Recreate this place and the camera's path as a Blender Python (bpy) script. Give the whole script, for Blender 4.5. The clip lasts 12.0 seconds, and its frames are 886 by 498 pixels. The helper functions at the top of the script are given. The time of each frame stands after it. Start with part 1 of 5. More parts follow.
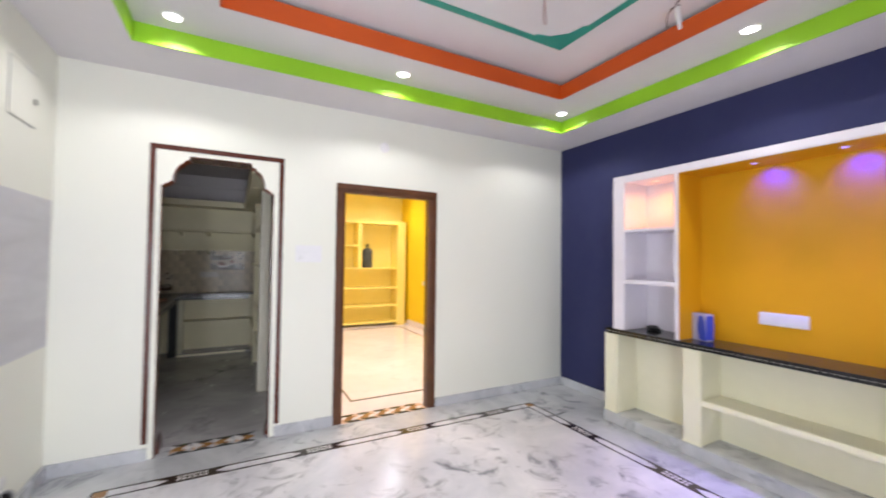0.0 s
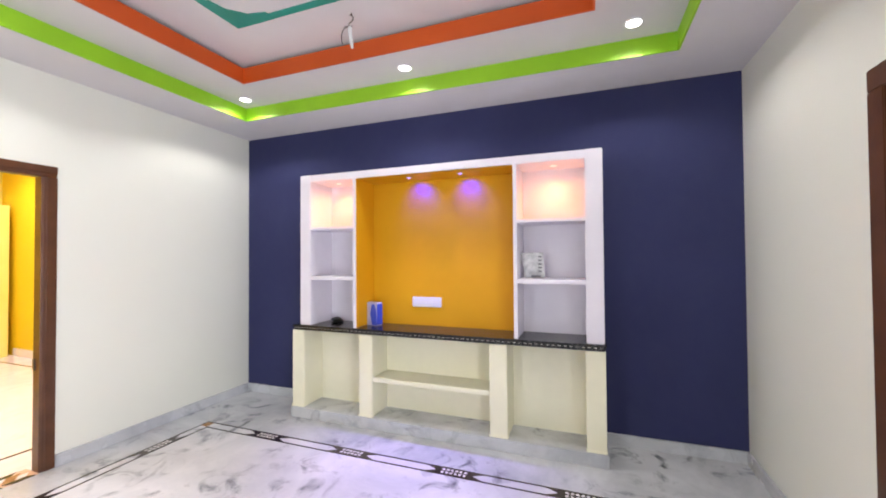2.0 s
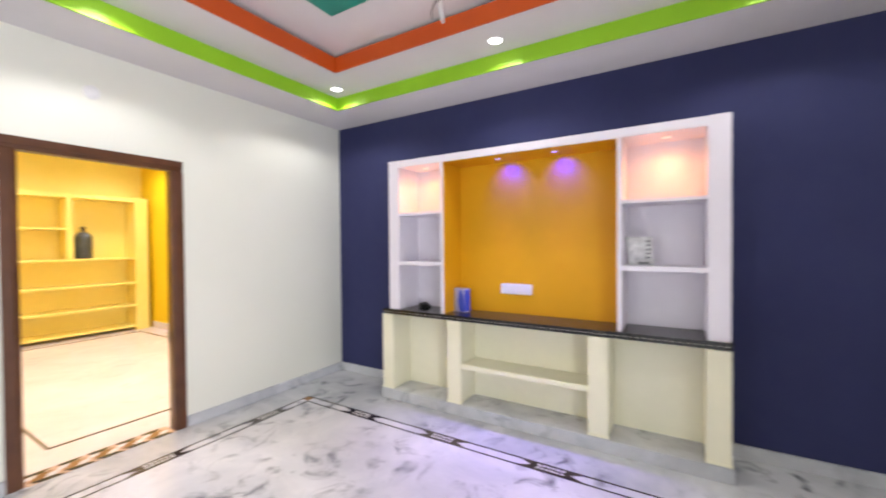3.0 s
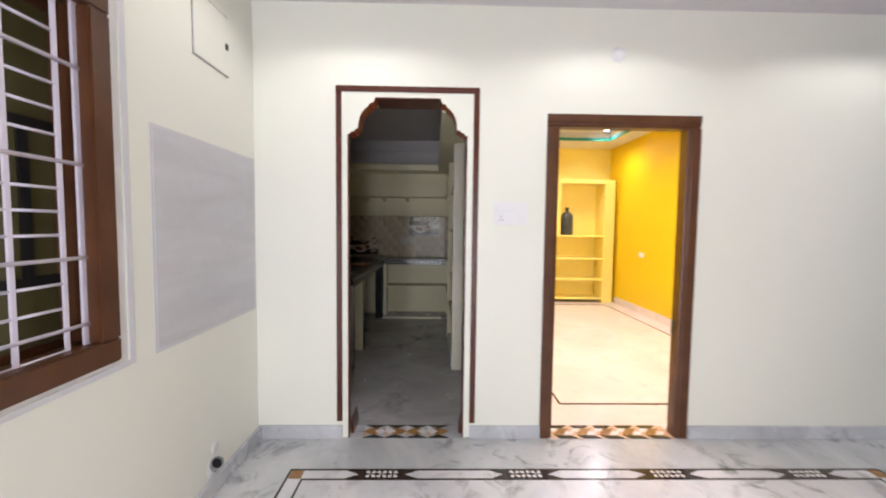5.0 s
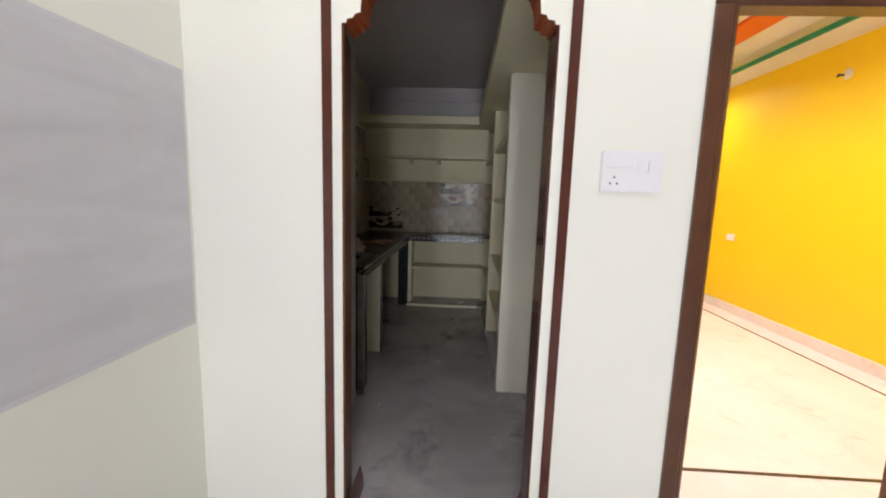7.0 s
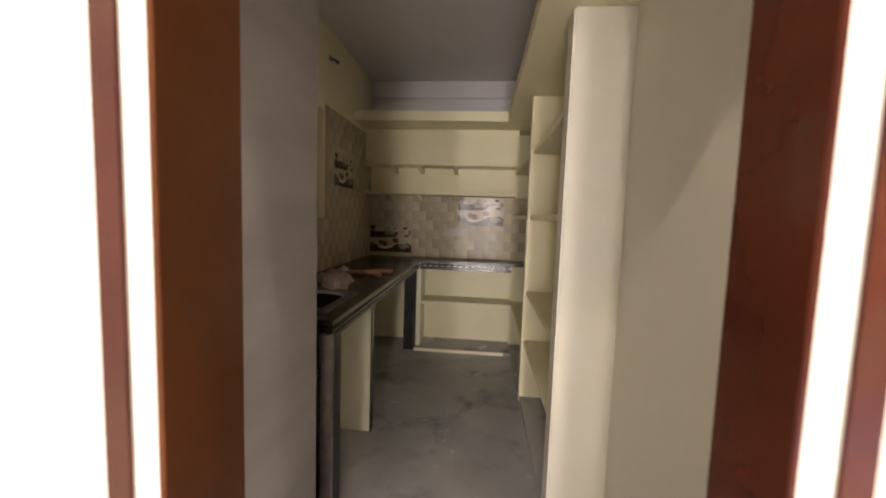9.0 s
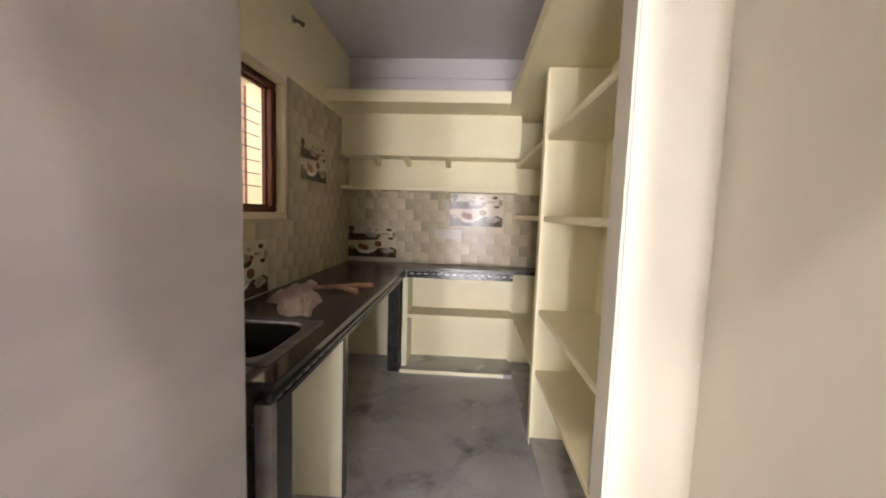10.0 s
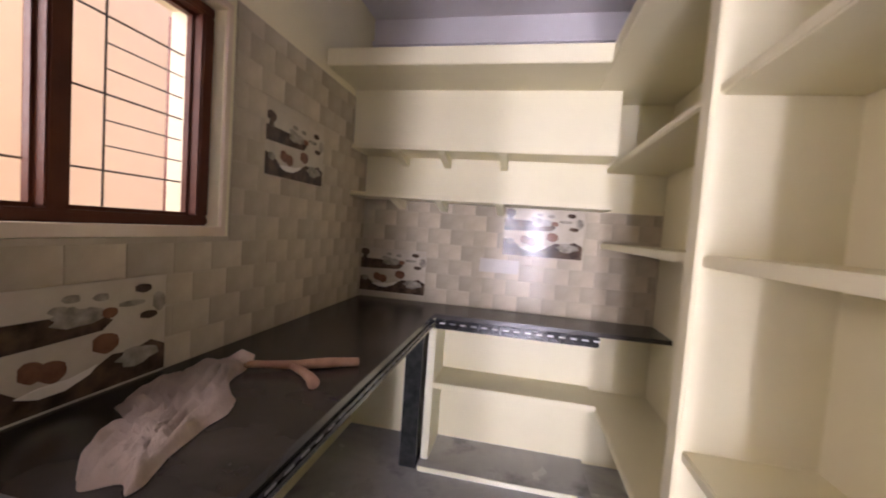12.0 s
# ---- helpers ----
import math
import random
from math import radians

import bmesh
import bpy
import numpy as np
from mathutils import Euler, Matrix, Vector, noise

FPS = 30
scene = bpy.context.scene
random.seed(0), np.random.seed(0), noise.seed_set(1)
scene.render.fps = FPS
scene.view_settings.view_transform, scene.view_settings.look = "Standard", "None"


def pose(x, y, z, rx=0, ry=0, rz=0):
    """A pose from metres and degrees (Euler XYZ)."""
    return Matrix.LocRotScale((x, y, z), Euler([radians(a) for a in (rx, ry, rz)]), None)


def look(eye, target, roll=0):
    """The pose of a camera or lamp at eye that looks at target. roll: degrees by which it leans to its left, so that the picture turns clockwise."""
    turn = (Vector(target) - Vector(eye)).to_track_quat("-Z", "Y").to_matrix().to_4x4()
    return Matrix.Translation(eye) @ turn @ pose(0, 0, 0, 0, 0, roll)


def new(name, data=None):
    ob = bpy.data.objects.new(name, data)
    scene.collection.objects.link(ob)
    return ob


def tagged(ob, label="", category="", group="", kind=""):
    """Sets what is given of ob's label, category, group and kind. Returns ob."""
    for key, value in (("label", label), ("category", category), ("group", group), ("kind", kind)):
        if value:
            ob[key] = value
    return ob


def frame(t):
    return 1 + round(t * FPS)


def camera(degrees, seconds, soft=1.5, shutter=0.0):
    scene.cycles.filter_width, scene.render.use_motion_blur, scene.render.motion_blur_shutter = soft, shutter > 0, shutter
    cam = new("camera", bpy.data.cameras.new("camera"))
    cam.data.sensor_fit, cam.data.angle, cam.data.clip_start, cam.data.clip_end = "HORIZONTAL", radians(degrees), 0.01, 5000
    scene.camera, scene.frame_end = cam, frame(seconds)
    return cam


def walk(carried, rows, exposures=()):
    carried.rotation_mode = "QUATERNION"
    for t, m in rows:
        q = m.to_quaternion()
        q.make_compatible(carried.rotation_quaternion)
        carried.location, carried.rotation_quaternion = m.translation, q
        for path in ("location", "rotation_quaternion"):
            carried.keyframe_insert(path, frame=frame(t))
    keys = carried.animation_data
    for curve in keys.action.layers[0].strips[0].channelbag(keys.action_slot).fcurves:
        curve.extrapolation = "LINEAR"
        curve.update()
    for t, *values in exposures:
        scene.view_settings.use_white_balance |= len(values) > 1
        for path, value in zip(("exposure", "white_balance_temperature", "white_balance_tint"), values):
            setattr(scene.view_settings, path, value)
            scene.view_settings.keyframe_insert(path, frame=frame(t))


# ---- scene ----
cam = camera(97.1, 12.0, soft=1.9, shutter=0.4)
PATH = [
    (0, (1.025, 0.601, 1.457), (1.964, 2.366, 1.512), 0.7),
    (0.5, (1.054, 0.615, 1.482), (2.391, 2.101, 1.557), 0.2),
    (1, (1.051, 0.615, 1.494), (2.672, 1.784, 1.568), -0.2),
    (1.5, (1.089, 0.584, 1.49), (2.873, 1.485, 1.549), -0.3),
    (2, (1.147, 0.529, 1.476), (3.021, 1.226, 1.512), -0.4),
    (2.5, (1.214, 0.516, 1.468), (3.083, 1.226, 1.468), -0.1),
    (3, (1.208, 0.687, 1.465), (2.916, 1.728, 1.435), -0.5),
    (3.5, (1.191, 0.902, 1.472), (2.547, 2.371, 1.417), -1.4),
    (3.7, (1.182, 0.981, 1.482), (2.358, 2.597, 1.408), -1.8),
    (5.3, (1.04, 1.741, 1.4), (0.998, 3.736, 1.267), 1.5),
    (5.5, (0.996, 1.861, 1.397), (0.955, 3.854, 1.234), 1.8),
    (6, (0.975, 2.102, 1.371), (0.94, 4.085, 1.112), 1.8),
    (6.5, (0.986, 2.383, 1.36), (0.863, 4.364, 1.116), 1.0),
    (6.7, (0.995, 2.49, 1.39), (0.88, 4.469, 1.129), 1.3),
    (8.3, (0.945, 3.29, 1.393), (0.896, 5.27, 1.11), 2.1),
    (8.5, (0.949, 3.393, 1.371), (0.847, 5.377, 1.137), 2.0),
    (9, (0.941, 3.653, 1.348), (0.75, 5.637, 1.179), 1.9),
    (9.5, (0.898, 3.931, 1.369), (0.74, 5.919, 1.207), 1.9),
    (10, (0.845, 4.206, 1.369), (0.728, 6.194, 1.187), 1.9),
    (10.5, (0.89, 4.525, 1.353), (0.741, 6.514, 1.202), 1.6),
    (11, (0.918, 4.832, 1.381), (0.763, 6.822, 1.253), 1.6),
    (11.5, (0.853, 5.107, 1.381), (0.708, 7.1, 1.3), 2.3),
    (12, (0.796, 5.3, 1.394), (0.411, 7.26, 1.288), 4.1),
]
EXPOSURES = [(0.0, -0.24, 6200, 14), (0.6, -0.3, 6200, 15), (1.5, -0.12, 6250, 15), (2.4, 0.0, 6250, 14), (3.0, -0.12, 6300, 14), (3.5, -0.25, 6350, 13), (5.5, -0.25, 6350, 15), (8.2, -0.27, 6300, 13), (8.6, 0.05, 6500, 14), (9.0, 0.95, 7600, 20), (9.5, 1.7, 7100, 19), (10.0, 1.95, 6900, 20), (10.5, 2.0, 6800, 23), (11.0, 2.1, 6900, 26), (11.5, 2.22, 6550, 30), (12.0, 2.25, 6250, 33)]
walk(cam, [(t, look(eye, target, roll)) for t, eye, target, roll in PATH], EXPOSURES)
DOOR_W, WWIN_W, KWIN_W, DOWN_W, BED_W, VIOLET_W, WASH_W, NICHE_W = 88.0, 32.0, 5.0, 35.0, 122.0, 62.0, 95.0, 12.0

# ---- light ----
world = bpy.data.worlds.new("sky")
scene.world = world
world.use_nodes = True
wn = world.node_tree.nodes
sky = wn.new("ShaderNodeTexSky")
sky.sky_type, sky.sun_disc, sky.sun_elevation, sky.sun_rotation = "NISHITA", False, radians(74), radians(90)
wn["Background"].inputs["Strength"].default_value = 0.09
world.node_tree.links.new(sky.outputs["Color"], wn["Background"].inputs["Color"])


def lamp(name, kind, place, target, power, colour=(1, 1, 1), size=0.1, size_y=None, spot=140, blend=1.0):
    data = bpy.data.lights.new(name, kind)
    data.energy, data.color = power, colour
    if kind == "AREA":
        data.shape, data.size, data.size_y = "RECTANGLE", size, size_y or size
    elif kind == "SPOT":
        data.spot_size, data.spot_blend, data.shadow_soft_size = radians(spot), blend, size
    elif kind == "SUN":
        data.angle = size
    else:
        data.shadow_soft_size = size
    ob = new(name, data)
    ob.matrix_world = look(place, target)
    return ob


lamp("sun", "SUN", (2.0, 3, 9), (-0.5, 3, 0.0), 1.0, (1.0, 0.95, 0.86), radians(0.5))
# daylight of the open main door, in two upright panels
for px, pw, share in ((0.385, 0.23, 0.40), (1.17, 0.38, 0.60)):
    lamp("door_daylight", "AREA", (px, -0.62, 1.03), (px, 3, 1.05), DOOR_W * share, (0.94, 0.97, 1.0), pw, 1.98).data.spread = radians(154)
# added fill lamp on the room side of the olive panes, brightens the south wall
lamp("window_fill_living", "AREA", (-0.165, 2.08, 1.52), (3.6, -0.5, 1.45), WWIN_W, (0.97, 0.98, 1.0), 0.5, 1.0)
# sky light that falls along the alley to the kitchen window
lamp("window_daylight", "AREA", (-0.90, 5.75, 2.0), (1.5, 6.0, 1.25), KWIN_W, (1.0, 0.95, 0.86), 0.7, 1.0)
# the last one is an unseen addition that brightens the south wall
DOWNLIGHTS = [(0.66, 3.43), (2.16, 3.43), (3.83, 3.43), (3.81, 1.82), (3.80, 0.25), (2.16, 0.25)]
for px, py in DOWNLIGHTS:
    lamp("downlight_beam", "SPOT", (px, py, 2.895), (px, py, 0), DOWN_W, (1.0, 0.97, 0.92), 0.04, spot=146, blend=0.5)
# first is the known fitting; the other four are added to light the bedroom
BED_LIGHTS = [(4.02, 8.30), (2.4, 8.30), (4.02, 5.2), (2.4, 5.2), (3.2, 6.8)]
for px, py in BED_LIGHTS:
    lamp("bedroom_beam", "SPOT", (px, py, 3.005), (px, py, 0), BED_W * (0.7 if py > 8 else 1.25), (0.98, 0.935, 1.0), 0.15, spot=165)
for py in (1.99, 1.524):
    lamp("violet_beam", "SPOT", (4.235, py, 2.150), (4.418, py - 0.03, 1.97), VIOLET_W, (0.004, 0.0, 1.0), 0.01, spot=96)
    lamp("violet_wash", "SPOT", (4.235, py, 2.148), (3.90, py, 0.0), WASH_W, (0.34, 0.22, 1.0), 0.01, spot=62)
for py in (2.729, 0.775):
    lamp("niche_beam", "SPOT", (4.26, py, 2.150), (4.27, py, 1.0), NICHE_W, (1.0, 0.36, 0.09), 0.05, spot=165)


# ---- materials ----
def mat(name, c1, c2=None, rough=0.5, scale=3.0, detail=5.0, low=0.35, high=0.7, bump=0.0, bscale=40.0, metal=0.0, vary=0.0, distort=0.0, coat=0.0, c3=None, spec=0.5, grain=0.03, stretch=None):
    """Two colours mixed by noise in metres, fine relief, and a light change from piece to piece."""
    m = bpy.data.materials.new(name)
    m.use_nodes = True
    nt = m.node_tree
    N, L = nt.nodes, nt.links
    b = N["Principled BSDF"]
    b.inputs["Roughness"].default_value, b.inputs["Metallic"].default_value = rough, metal
    b.inputs["Coat Weight"].default_value, b.inputs["Specular IOR Level"].default_value = coat, spec
    tc = N.new("ShaderNodeTexCoord")
    n = N.new("ShaderNodeTexNoise")
    n.inputs["Scale"].default_value, n.inputs["Detail"].default_value, n.inputs["Distortion"].default_value = scale, detail, distort
    vec = tc.outputs["Object"]
    if stretch:
        mp = N.new("ShaderNodeMapping")
        mp.inputs["Scale"].default_value = stretch
        L.new(vec, mp.inputs["Vector"])
        vec = mp.outputs["Vector"]
    L.new(vec, n.inputs["Vector"])
    r = N.new("ShaderNodeValToRGB")
    r.color_ramp.elements[0].position, r.color_ramp.elements[1].position = low, high
    c2 = c2 or tuple(min(1, v * 1.06 + 0.002) for v in c1)
    r.color_ramp.elements[0].color, r.color_ramp.elements[1].color = (*c1, 1), (*c2, 1)
    if c3:
        e = r.color_ramp.elements.new((low + high) / 2)
        e.color = (*c3, 1)
    L.new(n.outputs["Fac"], r.inputs["Fac"])
    col = r.outputs["Color"]
    n2 = N.new("ShaderNodeTexNoise")
    n2.inputs["Scale"].default_value, n2.inputs["Detail"].default_value = scale * 9, 3
    L.new(tc.outputs["Object"], n2.inputs["Vector"])
    mr = N.new("ShaderNodeMapRange")
    mr.inputs["To Min"].default_value, mr.inputs["To Max"].default_value = 1 - grain, 1 + grain
    L.new(n2.outputs["Fac"], mr.inputs["Value"])
    mul = N.new("ShaderNodeMix")
    mul.data_type, mul.blend_type = "RGBA", "MULTIPLY"
    mul.inputs["Factor"].default_value = 1
    L.new(col, mul.inputs[6])
    L.new(mr.outputs["Result"], mul.inputs[7])
    col = mul.outputs[2]
    if vary:
        oi = N.new("ShaderNodeObjectInfo")
        mv = N.new("ShaderNodeMapRange")
        mv.inputs["To Min"].default_value, mv.inputs["To Max"].default_value = 1 - vary, 1 + vary * 0.5
        L.new(oi.outputs["Random"], mv.inputs["Value"])
        m2 = N.new("ShaderNodeMix")
        m2.data_type, m2.blend_type = "RGBA", "MULTIPLY"
        m2.inputs["Factor"].default_value = 1
        L.new(col, m2.inputs[6])
        L.new(mv.outputs["Result"], m2.inputs[7])
        col = m2.outputs[2]
    L.new(col, b.inputs["Base Color"])
    rr = N.new("ShaderNodeMapRange")
    rr.inputs["To Min"].default_value, rr.inputs["To Max"].default_value = max(0.02, rough * 0.8), min(1, rough * 1.2)
    L.new(n2.outputs["Fac"], rr.inputs["Value"])
    L.new(rr.outputs["Result"], b.inputs["Roughness"])
    if bump:
        n3 = N.new("ShaderNodeTexNoise")
        n3.inputs["Scale"].default_value, n3.inputs["Detail"].default_value = bscale, 4
        L.new(tc.outputs["Object"], n3.inputs["Vector"])
        bp = N.new("ShaderNodeBump")
        bp.inputs["Strength"].default_value, bp.inputs["Distance"].default_value = bump, 0.004
        L.new(n3.outputs["Fac"], bp.inputs["Height"])
        L.new(bp.outputs["Normal"], b.inputs["Normal"])
    return m


def marble(name, pale, vein, dark, amount, rough=0.16, fleck_scale=4.6, swirl=1.3):
    """Polished marble: soft clouds, and darker flecks and veins gathered in patches."""
    m = bpy.data.materials.new(name)
    m.use_nodes = True
    nt = m.node_tree
    N, L = nt.nodes, nt.links
    b = N["Principled BSDF"]
    b.inputs["Roughness"].default_value = rough
    tc = N.new("ShaderNodeTexCoord")

    def noise_ramp(scale, detail, dist, lo, hi, ca, cb):
        n = N.new("ShaderNodeTexNoise")
        n.inputs["Scale"].default_value, n.inputs["Detail"].default_value, n.inputs["Distortion"].default_value = scale, detail, dist
        n.inputs["Roughness"].default_value = 0.62
        L.new(tc.outputs["Object"], n.inputs["Vector"])
        r = N.new("ShaderNodeValToRGB")
        r.color_ramp.elements[0].position, r.color_ramp.elements[1].position = lo, hi
        r.color_ramp.elements[0].color, r.color_ramp.elements[1].color = ca, cb
        L.new(n.outputs["Fac"], r.inputs["Fac"])
        return r.outputs["Color"]

    cloud = noise_ramp(1.3, 6, 0.6, 0.38, 0.66, (*vein, 1), (*pale, 1))
    fleck = noise_ramp(fleck_scale, 7, swirl, 0.56 - 0.05 * amount, 0.71, (0, 0, 0, 1), (amount, amount, amount, 1))
    where = noise_ramp(1.9, 3, 0.3, 0.42, 0.58, (0.05, 0.05, 0.05, 1), (1, 1, 1, 1))
    both = N.new("ShaderNodeMix")
    both.data_type, both.blend_type = "RGBA", "MULTIPLY"
    both.inputs["Factor"].default_value = 1
    L.new(fleck, both.inputs[6])
    L.new(where, both.inputs[7])
    mx = N.new("ShaderNodeMix")
    mx.data_type = "RGBA"
    L.new(both.outputs[2], mx.inputs["Factor"])
    L.new(cloud, mx.inputs[6])
    mx.inputs[7].default_value = (*dark, 1)
    L.new(mx.outputs[2], b.inputs["Base Color"])
    n3 = N.new("ShaderNodeTexNoise")
    n3.inputs["Scale"].default_value = 7
    L.new(tc.outputs["Object"], n3.inputs["Vector"])
    rr = N.new("ShaderNodeMapRange")
    rr.inputs["To Min"].default_value, rr.inputs["To Max"].default_value = rough * 0.6, rough * 1.7
    L.new(n3.outputs["Fac"], rr.inputs["Value"])
    L.new(rr.outputs["Result"], b.inputs["Roughness"])
    bp = N.new("ShaderNodeBump")
    bp.inputs["Strength"].default_value, bp.inputs["Distance"].default_value = 0.04, 0.01
    L.new(n3.outputs["Fac"], bp.inputs["Height"])
    L.new(bp.outputs["Normal"], b.inputs["Normal"])
    return m


def glow(name, colour, strength):
    m = bpy.data.materials.new(name)
    m.use_nodes = True
    b = m.node_tree.nodes["Principled BSDF"]
    b.inputs["Base Color"].default_value = (*colour, 1)
    b.inputs["Emission Color"].default_value, b.inputs["Emission Strength"].default_value = (*colour, 1), strength
    return m


WALL = mat("cream_wall_paint", (0.80, 0.80, 0.715), (0.82, 0.82, 0.735), 0.5, 0.6, bump=0.03, bscale=70, grain=0.006)
NAVY = mat("navy_wall_paint", (0.031, 0.035, 0.103), (0.039, 0.044, 0.122), 0.8, 1.3, bump=0.15, bscale=50, spec=0.25)
CEIL = mat("white_ceiling_paint", (0.66, 0.63, 0.64), (0.71, 0.68, 0.69), 0.7, 1.0, bump=0.08)
# near-black colour carries the shade of the gap behind the ceiling step
COVESHADE = mat("cove_shade", (0.045, 0.04, 0.038), (0.075, 0.068, 0.062), 0.9, 6.0, bump=0.3)
LIME = mat("lime_paint", (0.28, 0.57, 0.010), (0.33, 0.65, 0.016), 0.5, 2.5, bump=0.1)
ORANGE = mat("burnt_orange_paint", (0.56, 0.078, 0.004), (0.63, 0.098, 0.007), 0.5, 2.0, bump=0.1)
TEAL = mat("teal_paint", (0.012, 0.25, 0.19), (0.02, 0.30, 0.23), 0.5, 4.0)
# white paint with the violet lamps' lilac cast mixed into its colour
WHITE = mat("white_paint_violet_cast", (0.76, 0.72, 0.79), (0.81, 0.77, 0.84), 0.5, 1.5, bump=0.1)
CREAM = mat("cream_plaster", (0.82, 0.79, 0.59), (0.87, 0.84, 0.65), 0.55, 1.5, bump=0.15)
KCREAM = mat("yellow_cream_plaster", (0.78, 0.72, 0.49), (0.84, 0.78, 0.55), 0.5, 1.2, bump=0.18, bscale=45)
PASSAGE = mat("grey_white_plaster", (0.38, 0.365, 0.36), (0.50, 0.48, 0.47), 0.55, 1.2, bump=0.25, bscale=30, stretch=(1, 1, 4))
ENDGREY = mat("lilac_grey_enamel_panel", (0.42, 0.40, 0.41), (0.52, 0.50, 0.51), 0.4, 3.0, bump=0.1)
# kitchen plaster recoloured less yellow where neutral daylight falls on it
PASSE = mat("daylit_pale_plaster", (0.70, 0.665, 0.56), (0.76, 0.725, 0.62), 0.5, 1.1, bump=0.2, bscale=30)
AMBER = mat("amber_panel_paint", (0.70, 0.355, 0.006), (0.75, 0.385, 0.010), 0.5, 1.2, bump=0.1, spec=0.22)
YELLOW = mat("yellow_wall_paint", (0.86, 0.60, 0.004), (0.90, 0.64, 0.008), 0.5, 1.0, bump=0.1)
PALEYEL = mat("pale_yellow_paint", (0.93, 0.76, 0.18), (0.96, 0.80, 0.23), 0.5, 1.5, bump=0.1)
BROWN = mat("varnished_brown_wood", (0.070, 0.024, 0.009), (0.125, 0.046, 0.018), 0.36, 6.0, low=0.3, high=0.75, bump=0.10, bscale=90, coat=0.12, grain=0.08)
MAROON = mat("maroon_gloss_paint", (0.068, 0.015, 0.008), (0.10, 0.024, 0.013), 0.22, 5.0, coat=0.2)
JAMBW = mat("chestnut_gloss_paint", (0.092, 0.025, 0.006), (0.125, 0.036, 0.009), 0.4, 4.0, spec=0.25)
RUST = mat("rust_orange_paint", (0.30, 0.060, 0.015), (0.38, 0.085, 0.022), 0.4, 6.0)
GRANITE = mat("black_granite", (0.010, 0.010, 0.011), (0.030, 0.029, 0.028), 0.2, 60.0, low=0.45, high=0.75)
POLISHED = mat("polished_black_granite", (0.016, 0.014, 0.013), (0.035, 0.031, 0.028), 0.07, 40.0, low=0.4, high=0.75)
DUSTY = mat("dusty_black_granite", (0.022, 0.019, 0.017), (0.085, 0.072, 0.06), 0.24, 2.6, low=0.35, high=0.8)
MARBLE = marble("white_marble_floor", (0.80, 0.78, 0.79), (0.58, 0.58, 0.61), (0.14, 0.14, 0.16), 1.0)
GREYM = marble("grey_marble", (0.65, 0.66, 0.67), (0.43, 0.44, 0.46), (0.11, 0.12, 0.13), 1.0)
SKIRT = marble("skirting_marble", (0.62, 0.63, 0.65), (0.45, 0.46, 0.49), (0.18, 0.19, 0.21), 0.6, 0.22)
KFLOOR = marble("kitchen_floor_marble", (0.50, 0.49, 0.50), (0.36, 0.355, 0.365), (0.11, 0.11, 0.115), 0.9, 0.2, 3.2, 0.3)
BEDM = marble("bedroom_marble", (0.85, 0.77, 0.74), (0.76, 0.67, 0.63), (0.40, 0.33, 0.28), 0.35)
DARKST = mat("dark_brown_stone", (0.025, 0.016, 0.014), (0.05, 0.032, 0.028), 0.2, 20.0)
PALEST = mat("white_stone", (0.72, 0.70, 0.68), (0.80, 0.78, 0.76), 0.2, 15.0, vary=0.1)
BLACKST = mat("black_stone", (0.018, 0.02, 0.02), (0.04, 0.042, 0.04), 0.2, 20.0)
OCHRE = mat("ochre_stone", (0.30, 0.155, 0.055), (0.42, 0.23, 0.09), 0.25, 25.0, vary=0.25)
PEACHST = mat("peach_stone", (0.55, 0.36, 0.24), (0.66, 0.46, 0.32), 0.25, 25.0, vary=0.2)
# ivory darkened to offset the strong light on the kitchen socket plate
DIMIVORY = mat("dimmed_ivory", (0.50, 0.47, 0.42), (0.58, 0.55, 0.49), 0.4, 9.0)
PLASTIC = mat("white_plastic", (0.78, 0.77, 0.78), (0.82, 0.81, 0.82), 0.3, 8.0)
CHIPGREY = mat("dusty_grey_chip", (0.10, 0.095, 0.09), (0.15, 0.145, 0.14), 0.5, 20.0)
GREYPL = mat("grey_plastic", (0.20, 0.20, 0.20), (0.26, 0.26, 0.26), 0.45, 10.0)
WIRE = mat("pinkish_wire_sheath", (0.42, 0.26, 0.25), (0.5, 0.33, 0.31), 0.5, 10.0)
BLACKPL = mat("black_plastic", (0.012, 0.012, 0.012), (0.02, 0.02, 0.02), 0.4, 10.0)
BORESHADE = mat("bore_shade", (0.01, 0.01, 0.01), None, 0.9)
GRILLE = mat("lilac_white_enamel", (0.66, 0.62, 0.72), (0.74, 0.70, 0.80), 0.35, 12.0)
IRON = mat("dark_iron", (0.10, 0.085, 0.075), (0.15, 0.13, 0.11), 0.5, 30.0, metal=0.5)
STEEL = mat("stainless_steel", (0.30, 0.29, 0.28), (0.46, 0.44, 0.42), 0.36, 12.0, metal=1.0)
DULLSTEEL = mat("dull_stained_steel", (0.10, 0.093, 0.086), (0.19, 0.178, 0.165), 0.34, 14.0, metal=0.8)
SINKBLK = mat("near_black_basin", (0.006, 0.006, 0.007), (0.018, 0.017, 0.016), 0.25, 8.0)
CAN = mat("grey_can_plastic", (0.045, 0.055, 0.055), (0.075, 0.085, 0.085), 0.3, 9.0)
TILE = mat("beige_glazed_tile", (0.46, 0.395, 0.285), (0.58, 0.51, 0.385), 0.15, 9.0, vary=0.16, bump=0.22, bscale=16, spec=0.11)


